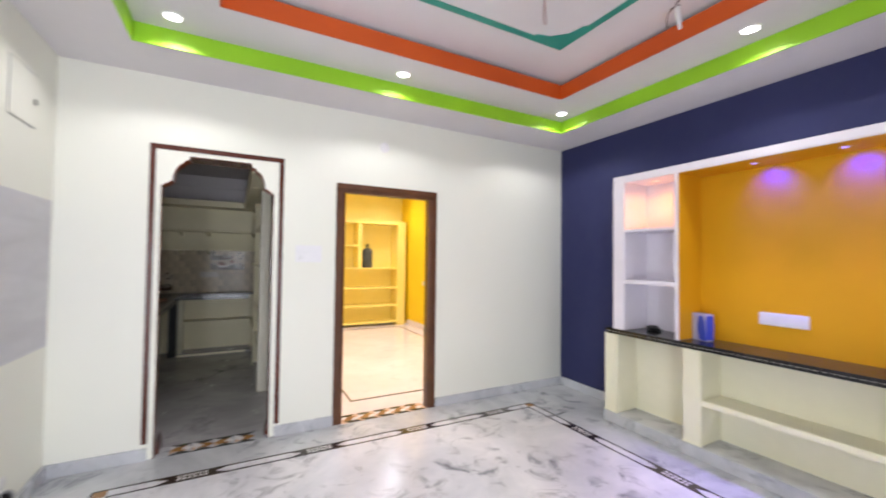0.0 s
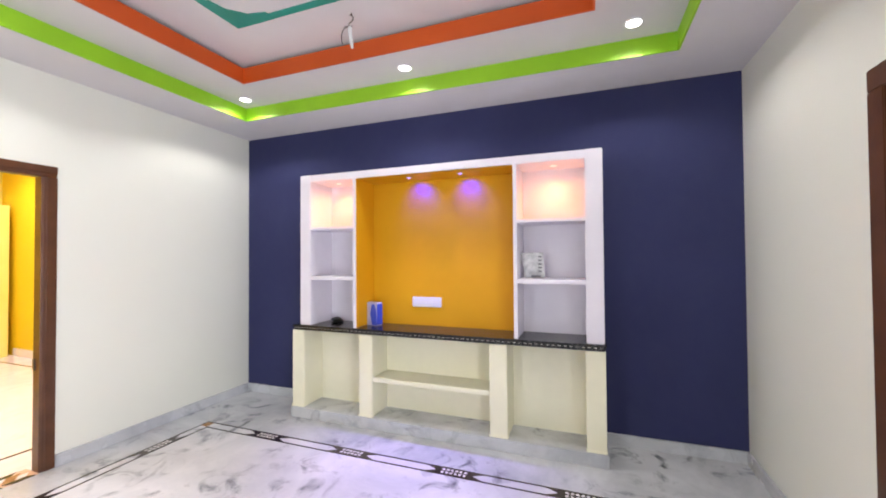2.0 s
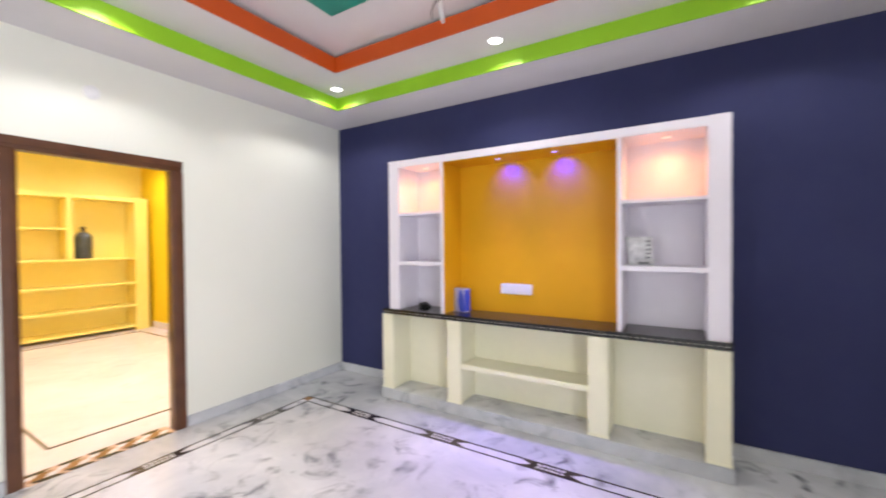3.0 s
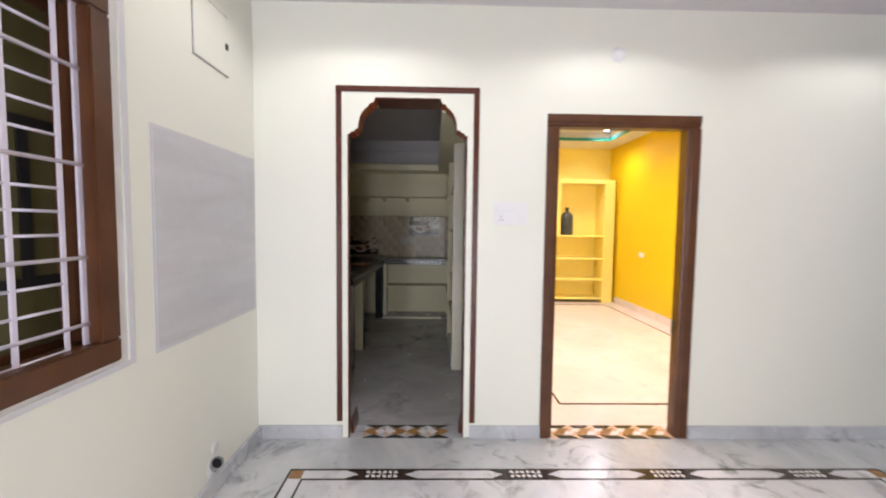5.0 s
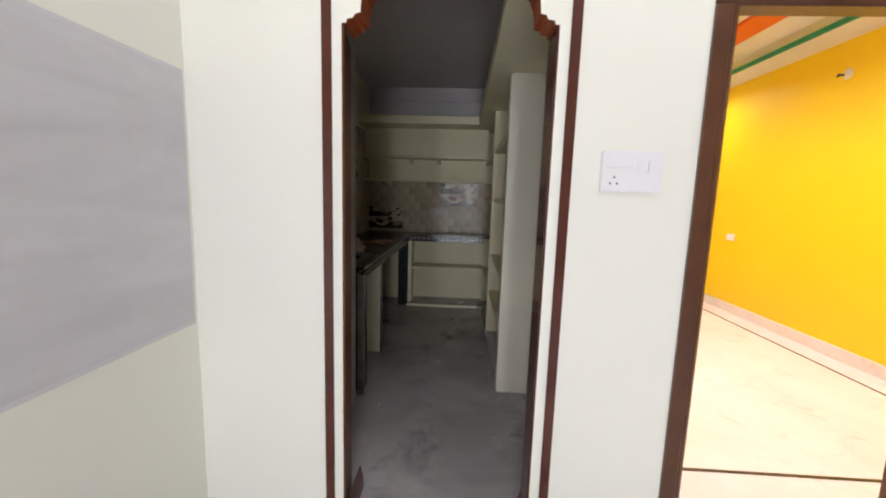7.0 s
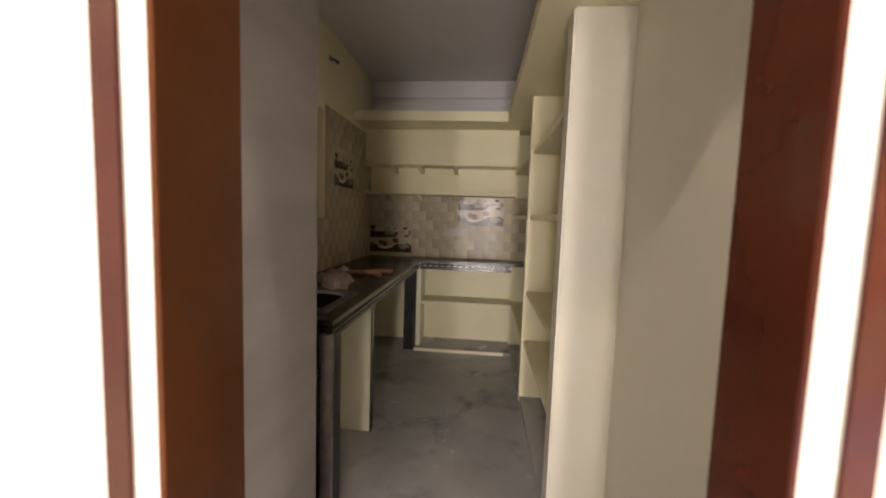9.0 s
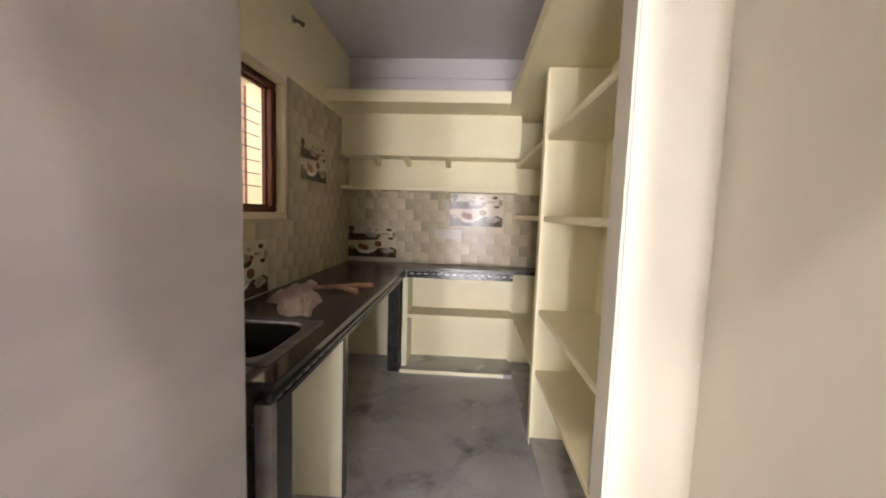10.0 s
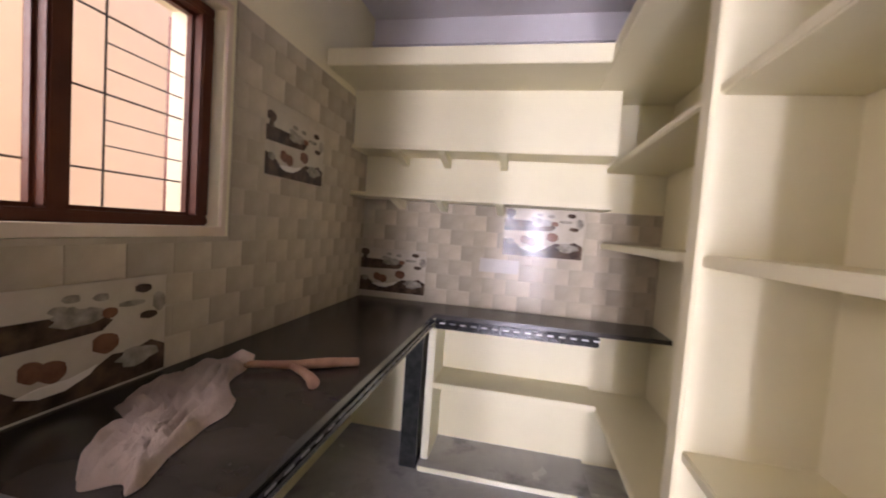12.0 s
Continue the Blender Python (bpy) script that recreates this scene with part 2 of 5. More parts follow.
def painted_tile_shade(m, axis, change):
    """Paints pillow-like shading into the tile colour, darker towards one end of each tile."""
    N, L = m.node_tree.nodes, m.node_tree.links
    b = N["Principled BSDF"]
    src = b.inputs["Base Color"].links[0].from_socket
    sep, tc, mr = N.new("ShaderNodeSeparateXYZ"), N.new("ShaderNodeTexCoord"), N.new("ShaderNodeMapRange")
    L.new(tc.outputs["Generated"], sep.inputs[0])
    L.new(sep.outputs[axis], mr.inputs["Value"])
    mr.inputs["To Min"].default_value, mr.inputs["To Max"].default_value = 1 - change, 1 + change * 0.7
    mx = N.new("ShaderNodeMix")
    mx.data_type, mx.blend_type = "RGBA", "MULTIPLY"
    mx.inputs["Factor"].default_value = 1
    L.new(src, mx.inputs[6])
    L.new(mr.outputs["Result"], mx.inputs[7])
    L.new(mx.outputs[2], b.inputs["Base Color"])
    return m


TILEB = painted_tile_shade(TILE.copy(), "X", 0.16)
painted_tile_shade(TILE, "Y", 0.09)
GROUT = mat("tile_grout", (0.44, 0.38, 0.28), (0.50, 0.44, 0.33), 0.8, 12.0)
PICBASE = mat("cream_picture_tile", (0.50, 0.44, 0.34), (0.60, 0.54, 0.43), 0.12, 10.0, spec=0.13)
PICDARK = mat("coffee_brown_print", (0.035, 0.022, 0.016), (0.13, 0.085, 0.055), 0.12, 18.0, spec=0.13)
PICMID = mat("reddish_brown_print", (0.14, 0.06, 0.035), (0.24, 0.12, 0.07), 0.12, 25.0, spec=0.13)
PICGREY = mat("grey_green_print", (0.20, 0.18, 0.14), (0.42, 0.38, 0.31), 0.12, 30.0, spec=0.13)
PICWHITE = mat("white_print", (0.74, 0.70, 0.63), (0.82, 0.78, 0.71), 0.12, 12.0, spec=0.13)
CLOTH = mat("pinkish_cotton_cloth", (0.70, 0.55, 0.45), (0.84, 0.69, 0.58), 0.9, 14.0, bump=0.5, bscale=120)
BRANCH = mat("peeled_branch_wood", (0.30, 0.15, 0.085), (0.50, 0.30, 0.19), 0.7, 16.0, bump=0.4, bscale=70)
PATCHM = mat("grey_cement_patch", (0.55, 0.545, 0.565), (0.635, 0.63, 0.65), 0.75, 1.6, low=0.3, high=0.72, bump=0.3, bscale=14, stretch=(1, 1, 5), distort=0.6, grain=0.05)
PATCHS = mat("pale_cement_seam", (0.62, 0.615, 0.63), (0.66, 0.655, 0.67), 0.75, 6.0)
PATCHE = mat("pale_putty_edge", (0.68, 0.67, 0.66), (0.76, 0.75, 0.73), 0.7, 8.0)
OLIVE = mat("olive_tinted_glass", (0.115, 0.105, 0.045), (0.14, 0.125, 0.06), 0.1, 2.0)
PEACH = mat("peach_outside_wall", (0.80, 0.59, 0.385), (0.86, 0.64, 0.43), 0.8, 1.5, bump=0.2)
REDWOOD = mat("reddish_window_wood", (0.075, 0.020, 0.009), (0.12, 0.035, 0.015), 0.5, 7.0, spec=0.25)
SASHW = mat("orange_brown_shutter_wood", (0.18, 0.052, 0.025), (0.25, 0.075, 0.036), 0.4, 7.0)
SASHP = mat("pinkish_weathered_wood", (0.30, 0.15, 0.11), (0.37, 0.19, 0.14), 0.55, 7.0)
# sky brightness is put into this pane's colour
SKYPANE = mat("sky_coloured_glass", (0.42, 0.48, 0.66), (0.48, 0.54, 0.72), 0.2, 6.0)
REVEAL = mat("peach_cream_reveal", (0.70, 0.58, 0.44), (0.78, 0.66, 0.52), 0.6, 3.0)
BLUE = mat("blue_printed_card", (0.03, 0.07, 0.50), (0.05, 0.10, 0.62), 0.35, 12.0)
LILACCARD = mat("lilac_printed_card", (0.42, 0.42, 0.62), (0.55, 0.55, 0.74), 0.35, 9.0)
FILM = mat("crumpled_white_film", (0.55, 0.55, 0.55), (0.82, 0.82, 0.82), 0.2, 25.0, bump=0.8, bscale=40)
GREYPRINT = mat("grey_print", (0.16, 0.16, 0.17), (0.24, 0.24, 0.25), 0.3, 20.0)
CONCRETE = mat("roof_concrete", (0.36, 0.35, 0.33), (0.44, 0.43, 0.41), 0.9, 2.0, bump=0.3)
EARTH = mat("dusty_ground", (0.26, 0.22, 0.17), (0.36, 0.31, 0.25), 0.95, 1.0, bump=0.4)
LENS = glow("warm_white_lens", (1.0, 0.97, 0.92), 14)
LENSV = glow("violet_lens", (0.30, 0.16, 1.0), 4)
LENSP = glow("pink_lens", (1.0, 0.50, 0.38), 2.5)


# ---- builders ----
def box(bm, x0, x1, y0, y1, z0, z1):
    v = [bm.verts.new((x, y, z)) for x in (x0, x1) for y in (y0, y1) for z in (z0, z1)]
    for f in ((0, 1, 3, 2), (4, 6, 7, 5), (0, 4, 5, 1), (2, 3, 7, 6), (0, 2, 6, 4), (1, 5, 7, 3)):
        bm.faces.new([v[i] for i in f])


def boxes(*sizes):
    bm = bmesh.new()
    for s in sizes:
        box(bm, *s)
    return bm


def prism(bm, outline, axis, a, b):
    """An outline in two axes, drawn out along the third from a to b."""
    def at(p, w):
        return {"x": (w, p[0], p[1]), "y": (p[0], w, p[1]), "z": (p[0], p[1], w)}[axis]
    lo, hi = [bm.verts.new(at(p, a)) for p in outline], [bm.verts.new(at(p, b)) for p in outline]
    n = len(outline)
    bm.faces.new(lo)
    bm.faces.new(hi)
    for i in range(n):
        bm.faces.new((lo[i], lo[(i + 1) % n], hi[(i + 1) % n], hi[i]))


def prisms(outline, axis, a, b):
    bm = bmesh.new()
    prism(bm, outline, axis, a, b)
    return bm


def lathe(bm, profile, segs=20, m=None):
    """A profile of (radius, height) turned round z, then moved by m."""
    rings = []
    for r, z in profile:
        rings.append([bm.verts.new((m or Matrix()) @ Vector((r * math.cos(6.28318 * i / segs), r * math.sin(6.28318 * i / segs), z))) for i in range(segs)])
    for a, b in zip(rings, rings[1:]):
        for i in range(segs):
            bm.faces.new((a[i], a[(i + 1) % segs], b[(i + 1) % segs], b[i]))
    bm.faces.new(rings[0])
    bm.faces.new(rings[-1])


def lathes(profile, segs=20, m=None):
    bm = bmesh.new()
    lathe(bm, profile, segs, m)
    return bm


def tube(points, radii, segs=8):
    """A round bar through points, with a radius at each."""
    bm = bmesh.new()
    rings = []
    pts = [Vector(p) for p in points]
    for i, p in enumerate(pts):
        d = (pts[min(i + 1, len(pts) - 1)] - pts[max(i - 1, 0)]).normalized()
        u = d.cross(Vector((0.13, 0.31, 0.94))).normalized()
        w = d.cross(u)
        r = radii[i] if isinstance(radii, (list, tuple)) else radii
        rings.append([bm.verts.new(p + r * (u * math.cos(6.28318 * k / segs) + w * math.sin(6.28318 * k / segs))) for k in range(segs)])
    for a, b in zip(rings, rings[1:]):
        for k in range(segs):
            bm.faces.new((a[k], a[(k + 1) % segs], b[(k + 1) % segs], b[k]))
    bm.faces.new(rings[0])
    bm.faces.new(rings[-1])
    return bm


def finish(bm, name, material, bevel=0.0, smooth=False):
    bmesh.ops.recalc_face_normals(bm, faces=bm.faces)
    if bevel:
        bmesh.ops.bevel(bm, geom=list(bm.edges), offset=bevel, segments=2, affect="EDGES", clamp_overlap=True)
    me = bpy.data.meshes.new(name)
    bm.to_mesh(me)
    bm.free()
    me.materials.append(material)
    if smooth:
        for p in me.polygons:
            p.use_smooth = True
    return me


def part(name, bm, material, parent=None, label="", bevel=0.0, smooth=False):
    ob = new(name, finish(bm, name, material, bevel, smooth))
    ob.parent = parent
    return tagged(ob, label)


def structure(name, bm, material, label="", category="", bevel=0.0):
    return tagged(part(name, bm, material, None, "", bevel), label, category, "", "structure")


def thing(name, label, category, at=(0, 0, 0), group="", kind=""):
    ob = new(name)
    ob.location = at
    ob.empty_display_size = 0.1
    return tagged(ob, label, category, group, kind)


def under(name, bm, material, parent, label="", bevel=0.0, smooth=False):
    """A part built in the world's metres, under a thing that stands elsewhere."""
    ob = part(name, bm, material, parent, label, bevel, smooth)
    off = Vector(parent.location)
    if parent.parent:
        off += parent.parent.location
    ob.data.transform(Matrix.Translation(-off))
    return ob


# ---- large structure ----
X0, X1, Y0, Y1 = -0.05, 4.50, -0.515, 4.10
structure("ground", boxes((-60, 60, -60, 60, -0.6, -0.35)), EARTH, "dusty bare ground round the house", "ground")
structure("floor", boxes((-0.62, 4.75, -0.75, 4.215, -0.3, 0.0)), GREYM, "polished grey marble floor of the living room", "floor")
structure("floor_kitchen", boxes((-0.62, 1.68, 4.215, 8.0, -0.3, 0.0)), KFLOOR, "dull grey marble kitchen floor", "floor")
structure("floor_bedroom", boxes((1.68, 4.75, 4.215, 9.45, -0.3, 0.0)), BEDM, "pale pinkish marble bedroom floor", "floor")

# north wall: arch opening .537-1.298, door opening 1.81-2.805
wn_parts = [(0.537, 1.30, 4.1, 4.16, 2.215, 3.3), (0.45, 1.30, 4.16, 4.325, 2.215, 3.295), (1.30, 1.515, 4.1, 4.24, 0, 3.3), (1.30, 1.515, 4.24, 4.33, 2.28, 3.3), (1.515, 1.81, 4.1, 4.33, 0, 3.3),
            (1.81, 2.805, 4.1, 4.33, 2.13, 3.3), (2.805, 2.98, 4.1, 4.175, 0, 3.3), (2.98, 4.75, 4.1, 4.33, 0, 3.3), (2.805, 2.98, 4.175, 4.33, 2.3, 3.3)]
wn_bm = boxes(*wn_parts)
prism(wn_bm, [(-0.28, 4.1), (0.537, 4.1), (0.492, 4.33), (-0.28, 4.33)], "z", 0, 3.3)
wall_north = structure("wall_north", wn_bm, WALL, "cream painted wall with an arched opening and a doorway", "wall")
structure("wall_east", boxes((4.5, 4.75, -0.75, 4.1, 0, 3.3)), NAVY, "navy blue painted feature wall", "wall")
structure("wall_south", boxes((-0.28, 0.22, -0.75, Y0, 0, 3.3), (0.22, 1.62, -0.75, Y0, 2.13, 3.3), (1.62, 2.16, -0.75, Y0, 0, 3.3), (2.16, 3.15, -0.75, Y0, 2.18, 3.3), (3.15, 4.5, -0.75, Y0, 0, 3.3)), WALL, "cream painted wall with the main doorway", "wall")
WY0, WY1, WZ0, WZ1 = 1.72, 3.045, 0.89, 2.24
structure("wall_west", boxes((-0.28, X0, Y0, WY0, 0, 3.3), (-0.28, X0, WY1, 4.1, 0, 3.3), (-0.28, X0, WY0, WY1, 0, WZ0), (-0.28, X0, WY0, WY1, WZ1, 3.3)), WALL, "cream painted wall with a barred window", "wall")
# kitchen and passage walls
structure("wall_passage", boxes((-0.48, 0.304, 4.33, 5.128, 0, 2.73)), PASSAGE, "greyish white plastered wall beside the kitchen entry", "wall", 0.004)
KY0, KY1, KZ0, KZ1 = 5.60, 6.505, 1.342, 2.09
KX = -0.258
structure("wall_kitchen_west", boxes((-0.48, KX, 5.128, KY0, 0, 2.73), (-0.48, KX, KY1, 8.0, 0, 2.73), (-0.48, KX, KY0, KY1, 0, KZ0), (-0.48, KX, KY0, KY1, KZ1, 2.73)), KCREAM, "yellowish cream kitchen wall with a window", "wall")
BY = 7.80
structure("wall_kitchen_back", boxes((KX, 1.60, BY, 8.0, 0, 2.23)), KCREAM, "yellowish cream back wall of the kitchen", "wall")
# same wall recoloured lilac white, as the bluish door light makes it look
structure("wall_kitchen_back_upper", boxes((KX, 1.60, BY, 8.0, 2.23, 2.73)), CEIL, "back wall above the loft, tinted for the door's bluish light", "wall")
structure("wall_kitchen_east", boxes((1.60, 1.75, 5.32, 8.0, 0, 2.73)), KCREAM, "cream wall between kitchen and bedroom", "wall")
structure("wall_passage_east", boxes((1.515, 1.75, 4.332, 5.31, 0, 2.73)), PASSE, "pale plastered wall beside the kitchen entry", "wall")
# bedroom shell
structure("wall_bedroom_east", boxes((4.5, 4.75, 4.33, 9.2, 0, 3.3)), YELLOW, "bright yellow bedroom wall", "wall")
structure("wall_bedroom_north", boxes((1.68, 4.75, 9.2, 9.45, 0, 3.3)), PALEYEL, "pale yellow far bedroom wall", "wall")
structure("wall_bedroom_west", boxes((1.754, 1.80, 4.33, 9.2, 0, 3.3)), YELLOW, "yellow bedroom side wall", "wall")
# unseen slab over all rooms, added to block the sun
structure("roof", boxes((-0.6, 4.85, -0.85, 9.5, 3.3, 3.45)), CONCRETE, "unseen flat concrete slab added to keep the sun out", "roof")
structure("kitchen_ceiling", boxes((-0.48, 1.75, 4.33, 8.0, 2.73, 2.85)), CEIL, "plain grey-white kitchen ceiling", "ceiling")


def ring(bm, ox0, ox1, oy0, oy1, ix0, ix1, iy0, iy1, z0, z1):
    for s in ((ox0, ox1, oy0, iy0, z0, z1), (ox0, ox1, iy1, oy1, z0, z1), (ox0, ix0, iy0, iy1, z0, z1), (ix1, ox1, iy0, iy1, z0, z1)):
        box(bm, *s)


def rings(*a):
    bm = bmesh.new()
    ring(bm, *a)
    return bm


# living room tray ceiling: soffit, lime step, tray, orange step, top with a teal line
SX0, SX1, SY0, SY1 = 0.43, 4.012, -0.035, 3.612
OX0, OX1, OY0, OY1 = 0.915, 3.58, 0.475, 3.182
Z1, Z2, Z3 = 2.79, 2.908, 3.06
structure("ceiling", rings(X0, X1, Y0, Y1, SX0, SX1, SY0, SY1, Z1, 3.3), CEIL, "white false ceiling border with a stepped tray", "ceiling")
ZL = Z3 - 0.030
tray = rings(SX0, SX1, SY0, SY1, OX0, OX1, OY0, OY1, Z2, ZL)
structure("ceiling_cove", rings(SX0, SX1, SY0, SY1, OX0 - 0.14, OX1 + 0.14, OY0 - 0.14, OY1 + 0.14, ZL, 3.3), COVESHADE, "recess behind the ceiling step, coloured dark for its shade", "ceiling")
structure("ceiling_tray", tray, CEIL, "white ceiling tray with downlights", "ceiling")
structure("ceiling_top", boxes((OX0 - 0.14, OX1 + 0.14, OY0 - 0.14, OY1 + 0.14, Z3, 3.3)), CEIL, "white raised ceiling centre", "ceiling")
structure("trim_lime", rings(SX0, SX1, SY0, SY1, SX0 + 0.012, SX1 - 0.012, SY0 + 0.012, SY1 - 0.012, Z1 - 0.003, Z2), LIME, "lime green painted ceiling step", "trim")
structure("trim_orange", rings(OX0, OX1, OY0, OY1, OX0 + 0.012, OX1 - 0.012, OY0 + 0.012, OY1 - 0.012, Z2 - 0.003, ZL), ORANGE, "burnt orange painted ceiling step", "trim")
TX0, TX1, TY0, TY1, TW = 1.32, 3.165, 0.88, 2.775, 0.055
tl = rings(TX0, TX1, TY0, TY1, TX0 + TW, TX1 - TW, TY0 + TW, TY1 - TW, Z3 - 0.004, Z3 + 0.004)
for cx, cy, sx, sy in ((TX1, TY1, -1, -1), (TX0, TY1, 1, -1), (TX0, TY0, 1, 1), (TX1, TY0, -1, 1)):
    prism(tl, [(cx, cy), (cx + sx * 0.30, cy), (cx + sx * 0.29, cy + sy * 0.075), (cx + sx * 0.19, cy + sy * 0.10), (cx + sx * 0.10, cy + sy * 0.19), (cx + sx * 0.075, cy + sy * 0.31), (cx, cy + sy * 0.32)], "z", Z3 - 0.006, Z3 + 0.003)
structure("trim_teal", tl, TEAL, "hand painted teal line on the ceiling", "trim")

# bedroom tray ceiling
BZ1, BZ2 = 2.93, 3.02
structure("bedroom_ceiling", rings(1.80, 4.5, 4.33, 9.2, 2.2, 4.16, 4.75, 8.5, BZ1, 3.3), CEIL, "white bedroom ceiling border", "ceiling")
structure("bedroom_ceiling_top", boxes((2.2, 4.16, 4.75, 8.5, BZ2 + 0.05, 3.3)), CEIL, "white bedroom ceiling tray", "ceiling")
structure("bedroom_trim_teal", rings(2.2, 4.16, 4.75, 8.5, 2.225, 4.135, 4.775, 8.475, BZ1 - 0.003, BZ1 + 0.045), TEAL, "turquoise painted ceiling step", "trim")
structure("bedroom_ceiling_panel", rings(2.6, 3.78, 5.2, 7.75, 2.9, 3.5, 5.5, 7.4, BZ2 + 0.02, BZ2 + 0.055), ORANGE, "orange painted ceiling field", "ceiling")
structure("bedroom_ceiling_flower", lathes([(0.19, BZ2 + 0.012), (0.19, BZ2 + 0.019)], 18, Matrix.Translation((3.5, 7.15, 0))), LIME, "green painted ceiling ornament", "ceiling")
structure("bedroom_ceiling_heart", lathes([(0.12, BZ2 + 0.004), (0.12, BZ2 + 0.011)], 18, Matrix.Translation((3.5, 7.15, 0))), YELLOW, "yellow painted ceiling ornament", "ceiling")

# skirtings: polished marble, a little proud of the plaster
SK = 0.085


def skirting(name, *sizes, material=SKIRT):
    return structure(name, boxes(*sizes), material, "grey veined marble skirting", "skirting", 0.003)


skirting("baseboard_north", (X0 + 0.024, 0.50, 4.078, 4.10, 0, SK), (1.34, 1.81, 4.078, 4.10, 0, SK), (2.806, 4.476, 4.078, 4.10, 0, SK))
skirting("baseboard_east", (4.476, 4.5, 3.15, 4.10, 0, SK), (4.476, 4.5, Y0, 0.415, 0, SK))
skirting("baseboard_south", (X0 + 0.024, 0.22, Y0, Y0 + 0.022, 0, SK), (1.62, 2.148, Y0, Y0 + 0.022, 0, SK), (3.162, 4.476, Y0, Y0 + 0.022, 0, SK))
skirting("baseboard_west", (X0, X0 + 0.024, Y0 + 0.022, 4.10, 0, SK))
skirting("baseboard_bedroom", (4.478, 4.5, 4.33, 8.8, 0, 0.113), material=BEDM)

# ---- arch of the kitchen entry ----
spandrel = [(0.537, 2.215), (0.537, 1.985), (0.553, 1.985), (0.556, 1.998), (0.578, 2.002), (0.585, 2.016), (0.604, 2.020), (0.606, 2.05), (0.612, 2.085), (0.626, 2.118), (0.648, 2.146),
            (0.670, 2.160), (0.676, 2.178), (0.700, 2.182), (0.706, 2.196), (0.712, 2.215)]
arch_mid = 0.9185


def spandrel_mesh(mirror):
    pts = [(2 * arch_mid - x if mirror else x, z) for x, z in spandrel]
    bm = prisms(pts, "y", 4.1, 4.238)
    bmesh.ops.recalc_face_normals(bm, faces=bm.faces)
    for f in bm.faces:
        f.material_index = 0 if abs(f.normal.y) > 0.5 else 1
    ob = part("arch_spandrel", bm, WALL, wall_north, "cream scalloped arch corner with rust painted edge")
    ob.data.materials.append(RUST)


spandrel_mesh(False)
spandrel_mesh(True)
arch = thing("arch_lining", "glossy maroon painted lining of the arched kitchen entry", "door lining", (0.9185, 4.1, 0), kind="structure")
under("jamb", prisms([(0.5372, 4.098), (0.546, 4.098), (0.503, 4.334), (0.4935, 4.334)], "z", 0.0, 1.984), JAMBW, arch)
under("jamb", boxes((1.291, 1.30, 4.098, 4.243, 0.0, 1.984)), MAROON, arch, bevel=0.002)
under("head", boxes((0.713, 1.124, 4.098, 4.31, 2.206, 2.215)), MAROON, arch)
under("jamb_foot", prisms([(0.546, 0.0), (0.565, 0.0), (0.560, 0.05), (0.546, 0.11)], "y", 4.15, 4.33), MAROON, arch)
under("jamb_foot", prisms([(1.291, 0.0), (1.272, 0.0), (1.277, 0.05), (1.291, 0.11)], "y", 4.15, 4.242), MAROON, arch)
band = thing("arch_surround", "glossy maroon painted band framing the arch", "door trim", (0.92, 4.1, 0), kind="structure")
under("upright", boxes((0.464, 0.501, 4.094, 4.10, 0.112, 2.247)), MAROON, band, bevel=0.002)
under("upright", boxes((1.338, 1.375, 4.094, 4.10, 0.100, 2.247)), MAROON, band, bevel=0.002)
under("lintel", boxes((0.464, 1.375, 4.093, 4.10, 2.247, 2.284)), MAROON, band, bevel=0.002)

# ---- bedroom door frame ----
door1 = thing("door_1", "varnished brown wooden door frame without its leaf in view", "door frame", (2.3, 4.1, 0), kind="structure")


def moulded_post(x0, x1, inner):
    """A post with a stepped moulding towards the opening on its inner side."""
    s = 1 if inner > x0 else -1
    a, b = (x0, x1) if s > 0 else (x1, x0)
    pts = [(a, 4.088), (b - s * 0.030, 4.088), (b - s * 0.024, 4.094), (b - s * 0.012, 4.096), (b, 4.104), (b, 4.178), (a, 4.178)]
    return prisms(pts, "z", 0.0, 2.052)


under("post", moulded_post(1.81, 1.892, 2.3), BROWN, door1)
under("post", moulded_post(2.722, 2.805, 0.0), BROWN, door1)
under("head", prisms([(4.088, 2.13), (4.088, 2.082), (4.094, 2.076), (4.096, 2.062), (4.104, 2.052), (4.178, 2.052), (4.178, 2.13)], "x", 1.81, 2.805), BROWN, door1)
under("latch_plate", boxes((2.714, 2.722, 4.15, 4.17, 0.70, 0.78)), IRON, door1, "small dark latch plate")

door2 = thing("door_2", "closed brown wooden door in its frame", "door frame", (2.66, Y0, 0), kind="structure")
under("post", boxes((3.07, 3.162, -0.70, Y0 + 0.012, 0, 2.10)), BROWN, door2, bevel=0.004)
under("post", boxes((2.148, 2.24, -0.70, Y0 + 0.012, 0, 2.10)), BROWN, door2, bevel=0.004)
under("head", boxes((2.148, 3.162, -0.70, Y0 + 0.012, 2.10, 2.19)), BROWN, door2, bevel=0.004)
under("leaf", boxes((2.242, 3.068, -0.68, -0.64, 0.01, 2.098)), BROWN, door2, bevel=0.004)
door3 = thing("door_3", "varnished brown frame of the open main doorway", "door frame", (0.82, Y0, 0), kind="structure")
under("post", boxes((0.22, 0.265, -0.745, Y0 + 0.012, 0, 2.09)), BROWN, door3, bevel=0.004)
under("post", boxes((1.575, 1.62, -0.745, Y0 + 0.012, 0, 2.09)), BROWN, door3, bevel=0.004)
under("head", boxes((0.22, 1.62, -0.745, Y0 + 0.012, 2.092, 2.13)), BROWN, door3, bevel=0.004)


